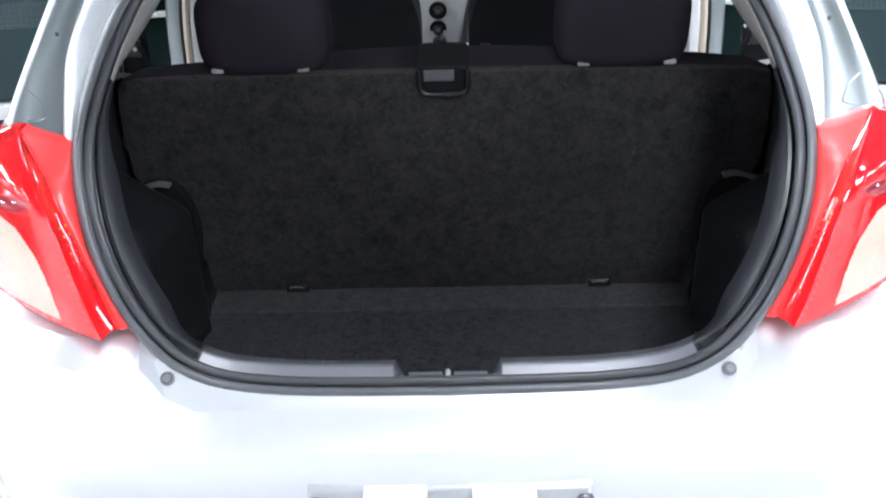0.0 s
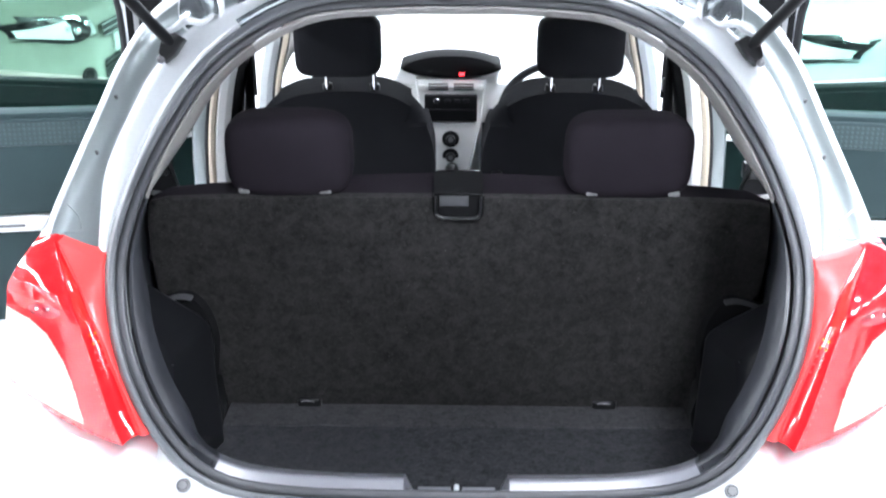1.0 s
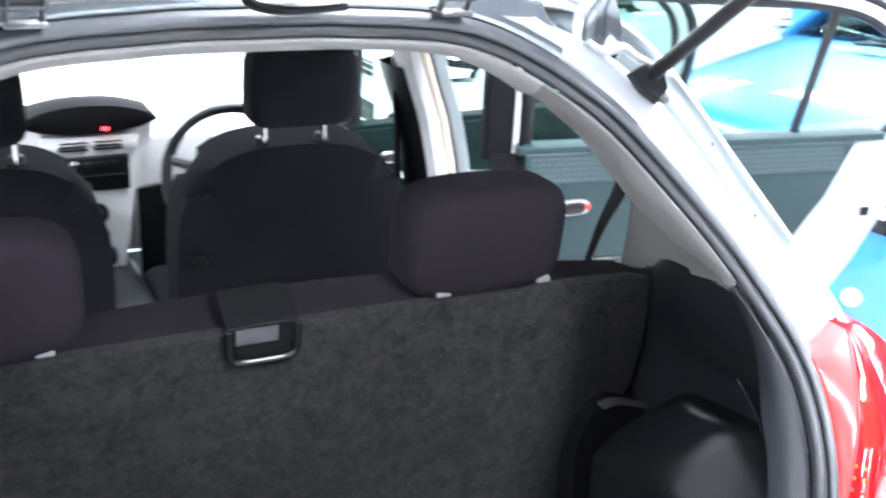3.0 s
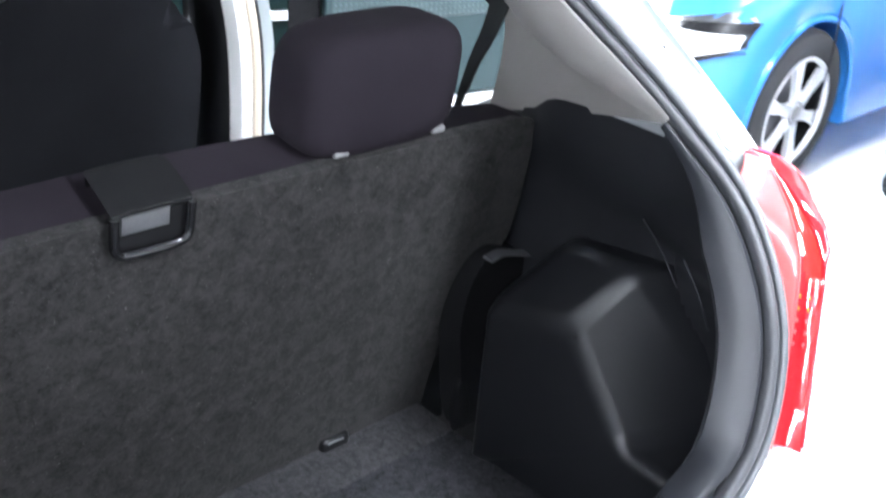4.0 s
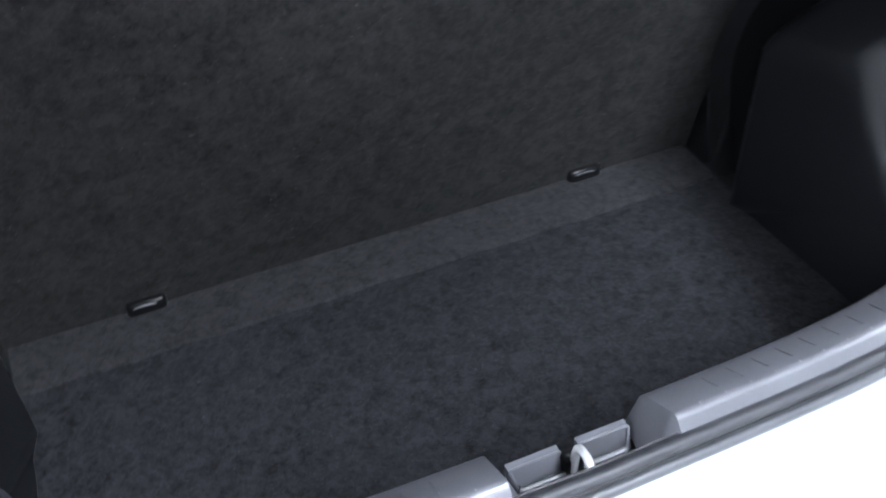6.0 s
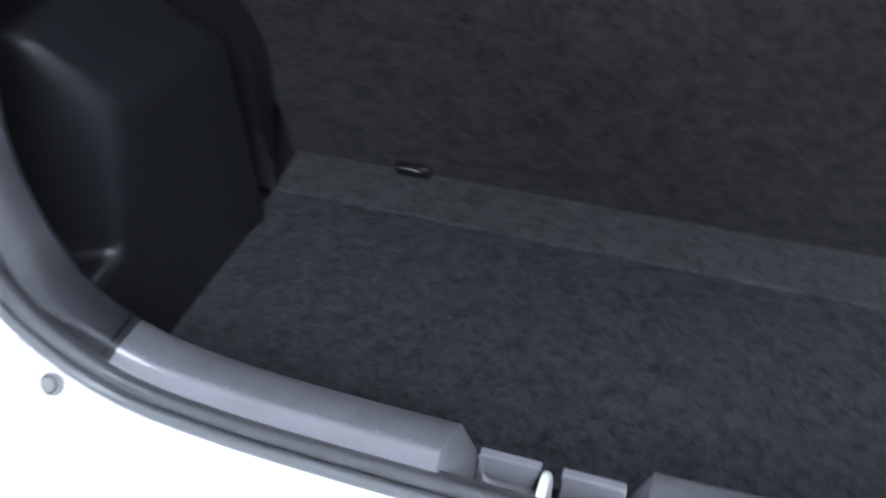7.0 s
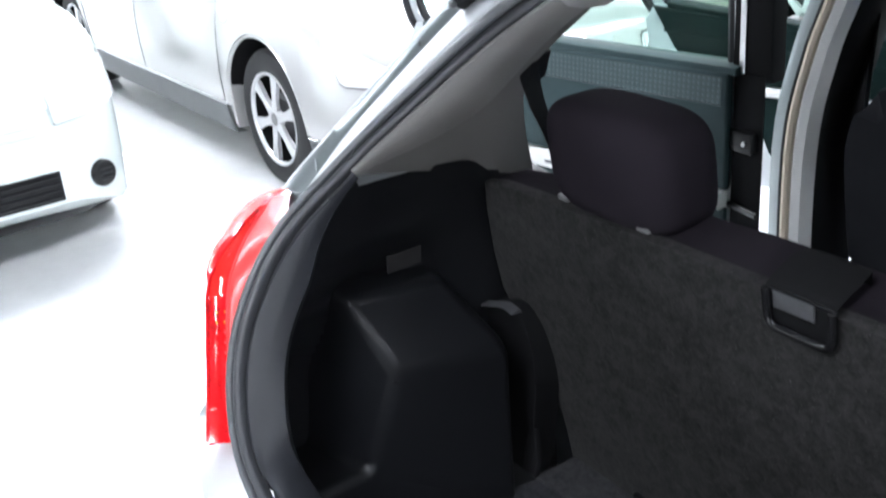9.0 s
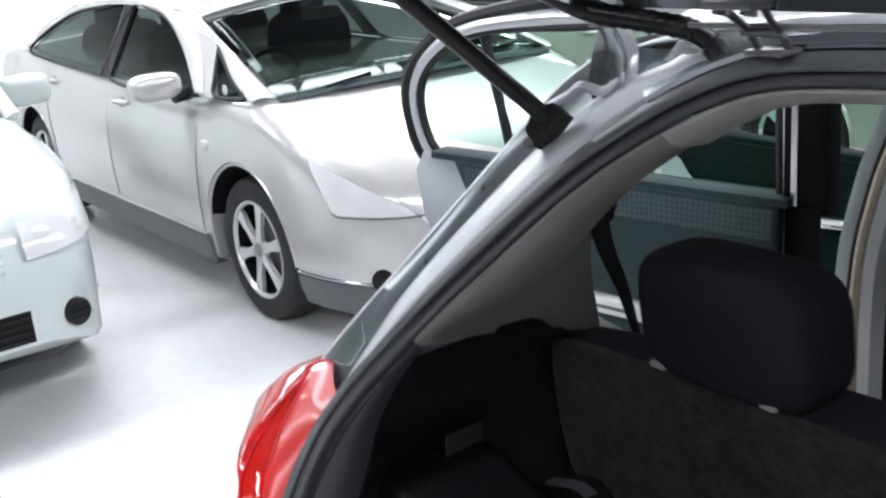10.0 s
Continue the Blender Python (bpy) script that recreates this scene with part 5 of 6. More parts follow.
for s in (1, -1):
    door("rear_door", s, (0.86, 1.375), (0.985, -0.165), 1.14, 1.345, "open silver rear door with teal-grey trim", car)
    door("front_door", s, (0.82, 2.42), (0.94, -0.34), 1.12, 1.335, "open silver front door, its teal trim darkened as in shade", car, 0.965, 0.078, M_TEAL_SHADE, 0.115)


# ---- the showroom ----
ROOM = (-11.0, 11.0, -8.0, 13.0, 3.6)
ob = part("floor", block((ROOM[0], ROOM[2], -0.10), (ROOM[1], ROOM[3], 0.0)), M_FLOOR)
tagged(ob, "glossy white painted showroom floor", "floor", kind="structure")
ob = part("ceiling", block((ROOM[0], ROOM[2], ROOM[4]), (ROOM[1], ROOM[3], ROOM[4] + 0.1)), M_CEILING)
tagged(ob, "plain dark grey showroom ceiling", "ceiling", kind="structure")
for name, lo, hi in (("wall_west", (ROOM[0] - 0.2, ROOM[2], 0), (ROOM[0], ROOM[3], ROOM[4])), ("wall_east", (ROOM[1], ROOM[2], 0), (ROOM[1] + 0.2, ROOM[3], ROOM[4])),
                     ("wall_south", (ROOM[0], ROOM[2] - 0.2, 0), (ROOM[1], ROOM[2], ROOM[4])), ("wall_north", (ROOM[0], ROOM[3], 0), (ROOM[1], ROOM[3] + 0.2, ROOM[4]))):
    # The south wall is out of view, greyed to dim reflections on the trim.
    grey = name == "wall_south"
    tagged(part(name, block(lo, hi), M_GREY_WALL if grey else M_WALL), "unseen showroom wall, greyed to dim reflections" if grey else "plain white showroom wall", "wall", kind="structure")
for x in LIGHT_X:
    for y in LIGHT_Y:
        lt = thing("ceiling_light", "long white ceiling light with a lit diffuser", "ceiling light", pose(x, y, ROOM[4]), group="showroom ceiling lights")
        part("housing", block((-0.30, -1.55, -0.06), (0.30, 1.55, 0.0), 0.01), M_WALL, lt)
        part("diffuser", block((-0.27, -1.5, -0.075), (0.27, 1.5, -0.061), 0.004), M_TUBE, lt)


# ---- the other cars ----
def road_wheel(c, xw, s, out):
    """A tyre on a six-spoke alloy wheel, its outer face out metres from the car's middle line."""
    yo, z = s * out, 0.315
    o = V(xw, yo, z)
    ty = part("wheel", lathe(o, (0, s, 0), [(-0.20, 0.20), (-0.20, 0.27), (-0.185, 0.308), (-0.10, 0.315), (-0.03, 0.312), (-0.010, 0.300), (0.0, 0.270), (-0.002, 0.225), (-0.012, 0.212), (-0.05, 0.205)], 48), M_TYRE, c, "black tyre on an alloy wheel")
    part("brake_backing", disc((xw, yo - s * 0.13, z), (0, s, 0), 0.20, 0.01, 32), M_MATTE, ty)
    part("brake_disc", disc((xw, yo - s * 0.11, z), (0, s, 0), 0.125, 0.012, 32, 0.002), M_LEVER, ty)
    part("rim", lathe(o, (0, s, 0), [(-0.012, 0.215), (-0.003, 0.213), (-0.005, 0.203), (-0.018, 0.197)], 48), M_RIM, ty, "bright alloy rim")
    part("rim_barrel", lathe(o, (0, s, 0), [(-0.018, 0.1975), (-0.030, 0.194), (-0.13, 0.188)], 48), M_MATTE, ty)
    for k in range(6):
        a = k * math.pi / 3 + 0.3
        d, t = V(math.cos(a), 0, math.sin(a)), V(-math.sin(a), 0, math.cos(a))
        q = V(xw, yo - s * 0.030, z)
        part("spoke", prism([q + d * 0.03 + t * 0.028, q + d * 0.11 + t * 0.018, q + d * 0.170 + t * 0.020, q + d * 0.198 + t * 0.034, q + d * 0.198 - t * 0.034, q + d * 0.170 - t * 0.020, q + d * 0.11 - t * 0.018, q + d * 0.03 - t * 0.028], (0, s * 0.020, 0), 0.005, 2), M_RIM, ty)
    hub = part("hub_cap", disc((xw, yo - s * 0.034, z), (0, s, 0), 0.055, 0.024, 24, 0.008), M_RIM, ty)
    part("cap_badge", disc((xw, yo - s * 0.012, z), (0, s, 0), 0.030, 0.004, 20, 0.002), M_BUSH, hub)
    for k in range(5):
        a = k * 2 * math.pi / 5
        part("wheel_nut", disc((xw + 0.043 * math.cos(a), yo - s * 0.016, z + 0.043 * math.sin(a)), (0, s, 0), 0.007, 0.004, 6), M_LEVER, hub)


def other_car(label, m, mat, L, W, H, cowl, roof_f, roof_r, tail, wheel_f, wheel_r, nose=0.70, belt=0.93, deck=0.98, fog=None, blown_out=False):
    """A parked car, its front towards +x. cowl, roof_f, roof_r, tail: places along its length, from the front end back."""
    c = thing("parked_car", label, "car", m, group="cars in the showroom")
    X = L / 2
    xc, xf, xr, xt = X - cowl, X - roof_f, X - roof_r, X - tail
    wf, wr, R = X - wheel_f, X - wheel_r, 0.315

    def half(x):
        e = max(0.0, (abs(x) - (X - 0.62)) / 0.62)
        return W / 2 * (1 - 0.02 * (x / X) ** 2) - 0.30 * (1 - math.sqrt(max(1 - min(e, 1) ** 2.4, 0)))

    def top(x):
        return float(np.interp(x, [-X, -X + 0.10, xt, xc, X - 0.35, X - 0.10, X - 0.02, X], [0.62, 0.86, deck, belt, nose + 0.06, nose - 0.02, nose - 0.12, nose - 0.25]))
    rows = []
    n = 72
    for k in range(n + 1):
        x = -X + L * k / n
        w, zt = half(x), top(x)
        e = max(0.0, (abs(x) - (X - 0.25)) / 0.25)
        zb = 0.19 + 0.10 * e ** 2
        lo = zb
        for xw in (wf, wr):
            if abs(x - xw) < R + 0.055:
                lo = max(lo, 0.31 + math.sqrt((R + 0.055) ** 2 - (x - xw) ** 2))
        lo = min(lo, zt - 0.1)
        mid = lo + (zt - lo) * 0.45
        ring = [V(x, 0, zb if lo < 0.3 else lo), V(x, w * 0.80, lo), V(x, w * 0.965, lo), V(x, w * 0.985, lo + 0.02), V(x, w, mid), V(x, w * 0.995, lo + (zt - lo) * 0.72), V(x, w * 0.965, zt - 0.055), V(x, w * 0.93, zt - 0.02), V(x, w * 0.86, zt), V(x, w * 0.45, zt + 0.025), V(x, 0, zt + 0.032)]
        rows.append(ring + [V(p.x, -p.y, p.z) for p in ring[-2:0:-1]])
    body = part("body", grid(rows, close_v=True, cap=True), mat, c, angle=35)
    zr, wr_ = H - 0.03, W * 0.355

    def wb(x):
        return half(x) * 0.925
    # roof
    rows = [[V(xr + (xf - xr) * i / 8, wr_ * 1.02 * t, zr + 0.035 - 0.045 * t * t - 0.05 * abs(i / 4 - 1) ** 3) for t in [j / 6 - 1 for j in range(13)]] for i in range(9)]
    thick(part("roof", grid(rows), mat, c), 0.03, -1)
    corner = {}
    for s in (1, -1):
        a0, a1 = V(xc + 0.02, s * wb(xc), belt - 0.02), V(xf, s * wr_, zr - 0.03)
        c0, c1 = V(xt - 0.02, s * wb(xt), deck - 0.03), V(xr, s * wr_, zr - 0.03)
        xb = (xc + xt) / 2 + 0.05
        zb_ = (belt + deck) / 2
        b0, b1 = V(xb, s * half(xb) * 0.95, zb_ - 0.03), V(xb - 0.08, s * wr_ * 1.015, zr - 0.012)
        corner[s] = (a0, a1, c0, c1)
        for p, q, r in ((a0, a1, 0.045), (c0, c1, 0.075), (b0, b1, 0.04)):
            midp = p.lerp(q, 0.5) + V(0, s * 0.03, 0.015)
            part("pillar", tube(spline([p, midp, q], 9), r, 10, flat=0.6), mat if r != 0.04 else M_BLACK, c)
        part("roof_rail", tube(spline([a1, V((xf + xr) / 2, s * wr_ * 1.03, zr + 0.0), c1], 9), 0.035, 8), mat, c)
        part("belt_strip", tube(spline([V(xc, s * half(xc) * 0.955, belt - 0.01), V(xb, s * half(xb) * 0.965, zb_ - 0.005), V(xt, s * half(xt) * 0.955, deck - 0.015)], 12), 0.012, 6), M_RUBBER, c)
        for p0, p1, q0, q1 in ((a0, a1, b0, b1), (b0, b1, c0, c1)):
            rws = [[p0.lerp(p1, f).lerp(q0.lerp(q1, f), g) + V(0, s * 0.03 * math.sin(f * math.pi) * 0.8, 0) for g in [k / 6 for k in range(7)]] for f in [k / 5 for k in range(6)]]
            thick(part("side_window", grid(rws), M_DARK_GLASS, c), 0.004)
    for i, j, nm in ((0, 1, "windscreen"), (2, 3, "rear_window")):
        p0, p1, q0, q1 = corner[1][i], corner[1][j], corner[-1][i], corner[-1][j]
        out = 0.06 if i == 0 else -0.05
        rws = [[p0.lerp(p1, f).lerp(q0.lerp(q1, f), g) + V(out * (1 - (2 * g - 1) ** 2), 0, 0.02 * math.sin(f * math.pi)) for g in [k / 10 for k in range(11)]] for f in [k / 5 for k in range(6)]]
        thick(part(nm, grid(rws), M_DARK_GLASS, c), 0.004)
    # inside
    part("dash_top", block((xc - 0.45, -W * 0.40, belt - 0.14), (xc + 0.02, W * 0.40, belt - 0.01), 0.03), M_BLACK, c)
    part("parcel_shelf", block((xt - 0.02, -W * 0.38, deck - 0.12), (xt + 0.35, W * 0.38, deck - 0.02), 0.03), M_BLACK, c)
    for y in (0.36, -0.36):
        for x0 in (xb - 0.15, xt + 0.50):
            part("seat_back", pillow((x0, y, 0.86), (0.18, 0.48, 0.62), 0.4), M_CLOTH, c)
            part("headrest", pillow((x0 - 0.05, y, 1.22), (0.10, 0.26, 0.17), 0.4), M_CLOTH, c)
    ringp = [V(xc - 0.52 + 0.06 * math.sin(a), -0.36 + 0.18 * math.cos(a), 0.93 + 0.17 * math.sin(a)) for a in [2 * math.pi * k / 24 for k in range(24)]]
    part("steering_wheel", tube(ringp, 0.013, 8, close=True), M_BLACK, c)
    # wheels
    for xw in (wf, wr):
        for s in (1, -1):
            road_wheel(c, xw, s, half(xw) - 0.012)
            arch = [V(xw + (R + 0.05) * math.cos(a), s * (half(xw) * 0.985 - 0.004), 0.31 + (R + 0.05) * math.sin(a)) for a in [math.pi * k / 24 for k in range(25)]]
            part("arch_lip", tube(arch, 0.012, 6), mat, c)
    # face
    def width_at(x, z):
        w, zt = half(x), top(x)
        lo = 0.2
        return float(np.interp(z, [lo, lo + 0.02, lo + (zt - lo) * 0.45, lo + (zt - lo) * 0.72, zt - 0.055, zt - 0.02, zt, zt + 0.025, zt + 0.032], [w * 0.965, w * 0.985, w, w * 0.995, w * 0.965, w * 0.93, w * 0.86, w * 0.45, 0], right=-1))

    def on_face(y, z, off=0.004):
        """The place on the car's nose at that height and distance from its middle line."""
        a, b = X - 1.2, X
        if width_at(b, z) >= abs(y):
            return V(X + off, y, z)
        for _ in range(30):
            mdl = (a + b) / 2
            if width_at(mdl, z) >= abs(y):
                a = mdl
            else:
                b = mdl
        return V(a + off, y + math.copysign(off * 0.7, y), z)

    def patch(y0, y1, low, high, off, n=10, m=4):
        return [[on_face(y0 + (y1 - y0) * i / n, low(i / n) + (high(i / n) - low(i / n)) * j / m, off) for j in range(m + 1)] for i in range(n + 1)]
    for s in (1, -1):
        ye = W / 2 * 0.965
        # lamp parts turn pale where glare is painted into the face
        part("lamp_reflector", grid(patch(s * ye * 0.60, s * ye, lambda u: nose - 0.155 + 0.02 * u, lambda u: nose - 0.055 + 0.05 * u, 0.003)), M_LAMP_LENS if blown_out else M_CHROME, c)
        if blown_out:
            part("headlamp", grid(patch(s * ye * 0.58, s * ye * 1.003, lambda u: nose - 0.165 + 0.02 * u, lambda u: nose - 0.045 + 0.055 * u, 0.014)), M_LAMP_LENS, c, "clear headlamp lens")
        else:
            lamp = part("headlamp", grid(patch(s * ye * 0.66, s * ye * 1.003, lambda u: nose - 0.100 - 0.075 * math.sin(u * 2.9) ** 0.7, lambda u: nose - 0.100 + 0.050 * math.sin(u * 2.9) ** 0.7 + 0.03 * u, 0.012, 16)), M_GLOSS, c, "dark almond headlamp with bright reflectors")
            part("lamp_lens", grid(patch(s * ye * 0.84, s * ye * 0.995, lambda u: nose - 0.125 - 0.030 * (1 - u), lambda u: nose - 0.085 + 0.040 * (1 - u), 0.017, 8)), M_LAMP_LENS, lamp)
            part("reflector_bowl", pillow(on_face(s * ye * 0.80, nose - 0.110, 0.004), (0.05, 0.06, 0.05), 0.9), M_CHROME, lamp)
        for u in (0.68, 0.84):
            part("lamp_bulb", pillow(on_face(s * ye * u, nose - 0.095, 0.0), (0.03, 0.07, 0.06), 0.9), M_LAMP_LENS if blown_out else M_CHROME, c)
        edge_l = [on_face(s * ye * (0.58 + 0.423 * k / 14), nose - 0.165 + 0.02 * k / 14, 0.010) for k in range(15)]
        part("lamp_gap", tube(edge_l, 0.003, 5), M_BUSH if blown_out else M_PLASTIC, c)
        yf = W * 0.355
        fp = on_face(s * yf, 0.36, -0.03)
        part("fog_lamp", disc(fp, (1, s * 0.35, 0), 0.030 if fog else 0.052, 0.034, 24, 0.010), fog or M_BLACK, c, "pale fog lamp" if fog else "dark round fog lamp opening")
        for k in range(0 if fog else 3):
            part("fog_slat", block((fp.x + 0.032, fp.y - 0.038, 0.338 + k * 0.020), (fp.x + 0.041, fp.y + 0.038, 0.343 + k * 0.020), 0.001), M_PLASTIC, c)
        part("side_marker", pillow((wf - 0.42, s * half(wf - 0.42), 0.72), (0.05, 0.016, 0.03), 0.6), M_REFLECTOR, c)
        for xh in (xb + 0.14, xb - 0.86):
            part("door_handle", tube(spline([V(xh - 0.09, s * half(xh) * 0.985, 0.83), V(xh, s * (half(xh) * 0.985 + 0.035), 0.835), V(xh + 0.09, s * half(xh) * 0.985, 0.83)], 9), 0.014, 8), mat, c)
            part("handle_cup", pillow((xh, s * half(xh) * 0.985, 0.83), (0.11, 0.02, 0.06), 0.8), M_LEVER, c)
        for xd in (xb + 0.02, xc - 0.02, xb - 0.98):
            gap = [V(xd, s * (half(xd) * 0.968 + 0.004), belt - 0.07), V(xd, s * (half(xd) + 0.001), 0.55), V(xd, s * (half(xd) * 0.99 + 0.002), 0.26)]
            part("door_gap", tube(spline(gap, 8), 0.004, 5), M_PLASTIC, c)
        mp = V(xc - 0.28, s * (W / 2 + 0.09), belt + 0.055)
        part("door_mirror", pillow(mp, (0.11, 0.22, 0.14), 0.55), mat, c, "body-coloured door mirror")
        part("mirror_foot", tube([mp + V(0, -s * 0.06, -0.06), V(xc - 0.24, s * (half(xc) * 0.95), belt - 0.02)], 0.022, 8), M_BLACK, c)
    # grille and bars take the body's colour where glare washes them out
    part("upper_grille", grid(patch(-0.40, 0.40, lambda u: nose - 0.20, lambda u: nose - 0.115, 0.004, 16)), mat if blown_out else M_BLACK, c, "upper grille in body colour, as washed out by glare" if blown_out else "black upper grille")
    for k in range(3):
        bar = [on_face(-0.40 + 0.8 * j / 16, nose - 0.19 + k * 0.032, 0.010) for j in range(17)]
        part("grille_bar", tube(bar, 0.005 if blown_out else 0.006, 6), mat if blown_out else M_CHROME, c)
    part("lower_grille", grid(patch(-0.46, 0.46, lambda u: 0.305, lambda u: 0.420, 0.004, 16)), M_BLACK, c, "black lower grille")
    for k in range(4):
        bar = [on_face(-0.45 + 0.9 * j / 16, 0.322 + k * 0.027, 0.009) for j in range(17)]
        part("lower_bar", tube(bar, 0.005, 6), M_PLASTIC, c)
    part("plate", block((X + 0.004, -0.26, 0.43), (X + 0.016, 0.26, 0.54), 0.003), M_PLATE, c)
    part("lip", prism([V(X - 0.34, half(X - 0.3) * 0.93, 0.205), V(X - 0.10, half(X - 0.1) * 0.80, 0.235), V(X - 0.02, 0, 0.25), V(X - 0.10, -half(X - 0.1) * 0.80, 0.235), V(X - 0.34, -half(X - 0.3) * 0.93, 0.205)], (-0.04, 0, -0.05), 0.006), M_BLACK, c)
    for y in (-0.3, 0.25):
        part("wiper", tube([V(xc + 0.10, y, belt + 0.03), V(xc + 0.02, y + 0.42, belt + 0.075)], 0.008, 6), M_BLACK, c)
    part("sticker", disc((xc - 0.12, -W * 0.36, belt + 0.12), (0.8, 0, 0.6), 0.035, 0.002, 16), M_TEAL_PLAIN, c)
    return c


def silver_sedan(m):
    """The four-door sedan; x runs forwards from its front axle."""
    c = thing("parked_car", "silver four-door sedan parked on the white floor", "car", m, group="cars in the showroom")
    XF, XR, HW, AX, R = 0.93, -3.75, 0.882, -2.775, 0.378

    def plan(x):
        e = max(0.0, (x - 0.22) / (XF - 0.22))
        f = max(0.0, (-3.10 - x) / (-3.10 - XR))
        return HW - 0.010 * ((x + 1.4) / 2.3) ** 2 - 0.34 * (1 - math.sqrt(max(1 - min(e, 1) ** 2.5, 0))) - 0.26 * (1 - math.sqrt(max(1 - min(f, 1) ** 2.6, 0)))

    def shoulder(x):
        return float(np.interp(x, [-3.75, -3.71, -3.62, -2.95, -2.5, -1.5, -0.31, -0.10, 0.12, 0.30, 0.50, 0.70, 0.82, 0.89, 0.93], [0.62, 0.86, 0.97, 1.015, 1.00, 0.945, 0.925, 0.952, 0.945, 0.885, 0.805, 0.725, 0.672, 0.62, 0.50]))

    def crown(x):
        return float(np.interp(x, [-3.75, -3.5, -3.0, -2.9, 0.0, 0.2, 0.6, 0.93], [0.01, 0.03, 0.04, 0.03, 0.03, 0.055, 0.06, 0.02]))
    FR = [(0.0, 0.958), (0.04, 0.972), (0.18, 0.988), (0.36, 1.0), (0.55, 0.999), (0.70, 0.990), (0.74, 0.984), (0.90, 0.962), (0.965, 0.940), (1.0, 0.905)]

    def skin(x, z, lo=0.2):
        """How far out the side lies at that height."""
        f = (z - 0.2) / (shoulder(x) - 0.2)
        return plan(x) * float(np.interp(f, [a for a, b in FR], [b for a, b in FR]))
    rows = []
    xs = [XR + (XF - XR) * k / 150 for k in range(151)]
    for x in xs:
        sh, w = shoulder(x), plan(x)
        e = max(0.0, (x - 0.70) / 0.23, (-3.5 - x) / 0.25)
        lo = 0.20 + 0.05 * e * e
        for xw in (0.0, AX):
            if abs(x - xw) < R:
                lo = max(lo, 0.325 + math.sqrt(R * R - (x - xw) ** 2))
        lo = min(lo, sh - 0.08)
        half = [V(x, 0, max(lo, 0.20) if lo < 0.3 else lo), V(x, w * 0.90, lo + (0.03 if lo > 0.3 else 0))]
        for f, b in FR:
            z = lo + (sh - lo) * f
            half.append(V(x, min(skin(x, z), w * b if lo < 0.3 else 9), z))
        cr = crown(x)
        half += [V(x, w * 0.86, sh + 0.012), V(x, w * 0.62, sh + 0.012 + cr * 0.55), V(x, w * 0.32, sh + 0.012 + cr * 0.9), V(x, 0, sh + 0.012 + cr)]
        rows.append(half + [V(p.x, -p.y, p.z) for p in half[-2:0:-1]])
    body = part("body", grid(rows, close_v=True, cap=True), M_SEDAN, c, angle=38)

    def rail(x):
        return float(np.interp(x, [-3.2, -2.9, -2.6, -2.35, -2.0, -1.65, -1.3, -0.95, -0.80], [1.04, 1.12, 1.20, 1.255, 1.295, 1.31, 1.30, 1.265, 1.24]))
    # roof
    rows = [[V(-0.80 + 0.10 * (1 - t * t) * (1 - k / 14) - 1.62 * k / 14, 0.585 * t, rail(-0.80 - 1.62 * k / 14) + 0.068 * (1 - t * t)) for t in [j / 8 - 1 for j in range(17)]] for k in range(15)]
    thick(part("roof", grid(rows), M_SEDAN, c, "silver roof"), 0.02, -1)
    cow = [V(0.14 + 0.13 * (1 - t * t), 0.735 * t, 0.965 + 0.035 * (1 - t * t)) for t in [j / 8 - 1 for j in range(17)]]
    head = [V(-0.80 + 0.10 * (1 - t * t), 0.575 * t, 1.238 + 0.068 * (1 - t * t)) for t in [j / 8 - 1 for j in range(17)]]
    # glass tinted darker, to put the dim cabin into its colour
    thick(part("windscreen", grid([[p.lerp(q, f) + V(0.03, 0, 0.02) * math.sin(f * math.pi) for p, q in zip(cow, head)] for f in [k / 8 for k in range(9)]]), M_DARK_GLASS, c, "clear windscreen"), 0.004)
    deck = [V(-3.02 - 0.10 * (1 - t * t), 0.70 * t, 1.045 + 0.02 * (1 - t * t)) for t in [j / 8 - 1 for j in range(17)]]
    back = [V(-2.40, 0.575 * t, 1.240 + 0.066 * (1 - t * t)) for t in [j / 8 - 1 for j in range(17)]]
    thick(part("rear_window", grid([[p.lerp(q, f) + V(-0.02, 0, 0.02) * math.sin(f * math.pi) for p, q in zip(deck, back)] for f in [k / 8 for k in range(9)]]), M_DARK_GLASS, c), 0.004)
    part("cowl", grid([[p + V(0.04, 0, -0.02) for p in cow], [p + V(0.0, 0, -0.004) for p in cow], [p + V(-0.06, 0, -0.012) for p in cow]]), M_TEAL_PLAIN, c)

    def side_at(s, x, z, off=0.0):
        u = min(max((z - 0.94) / (1.31 - 0.94), 0), 1)
        return V(x, s * (0.842 - 0.245 * u ** 1.15 + off - 0.05 * max(x + 0.2, 0)), z)
    FRONT = [(-0.36, 0.945), (-1.42, 0.955), (-1.50, 1.272), (-1.25, 1.272), (-0.96, 1.225), (-0.62, 1.10)]
    REAR = [(-1.53, 0.958), (-2.56, 0.995), (-2.82, 1.03), (-2.62, 1.14), (-2.30, 1.236), (-1.95, 1.272), (-1.60, 1.280)]
    TRI = [(-0.335, 1.135), (-0.26, 1.02), (-0.20, 0.957), (0.04, 0.962), (-0.10, 1.02)]
    for s in (1, -1):
        def fan(name, pts, mat, off, t, label=""):
            return part(name, prism([side_at(s, x, z, off) for x, z in pts], (0, -s * t, 0)), mat, c, label)
        for nm, pts in (("front_side_window", FRONT), ("rear_side_window", REAR), ("quarter_window", TRI)):
            fan(nm, pts, M_DARK_GLASS, -0.012, 0.003, "tinted side window")
            edge = even(spline([side_at(s, x, z, 0.0) for x, z in pts + pts[:1]], 80), 70)
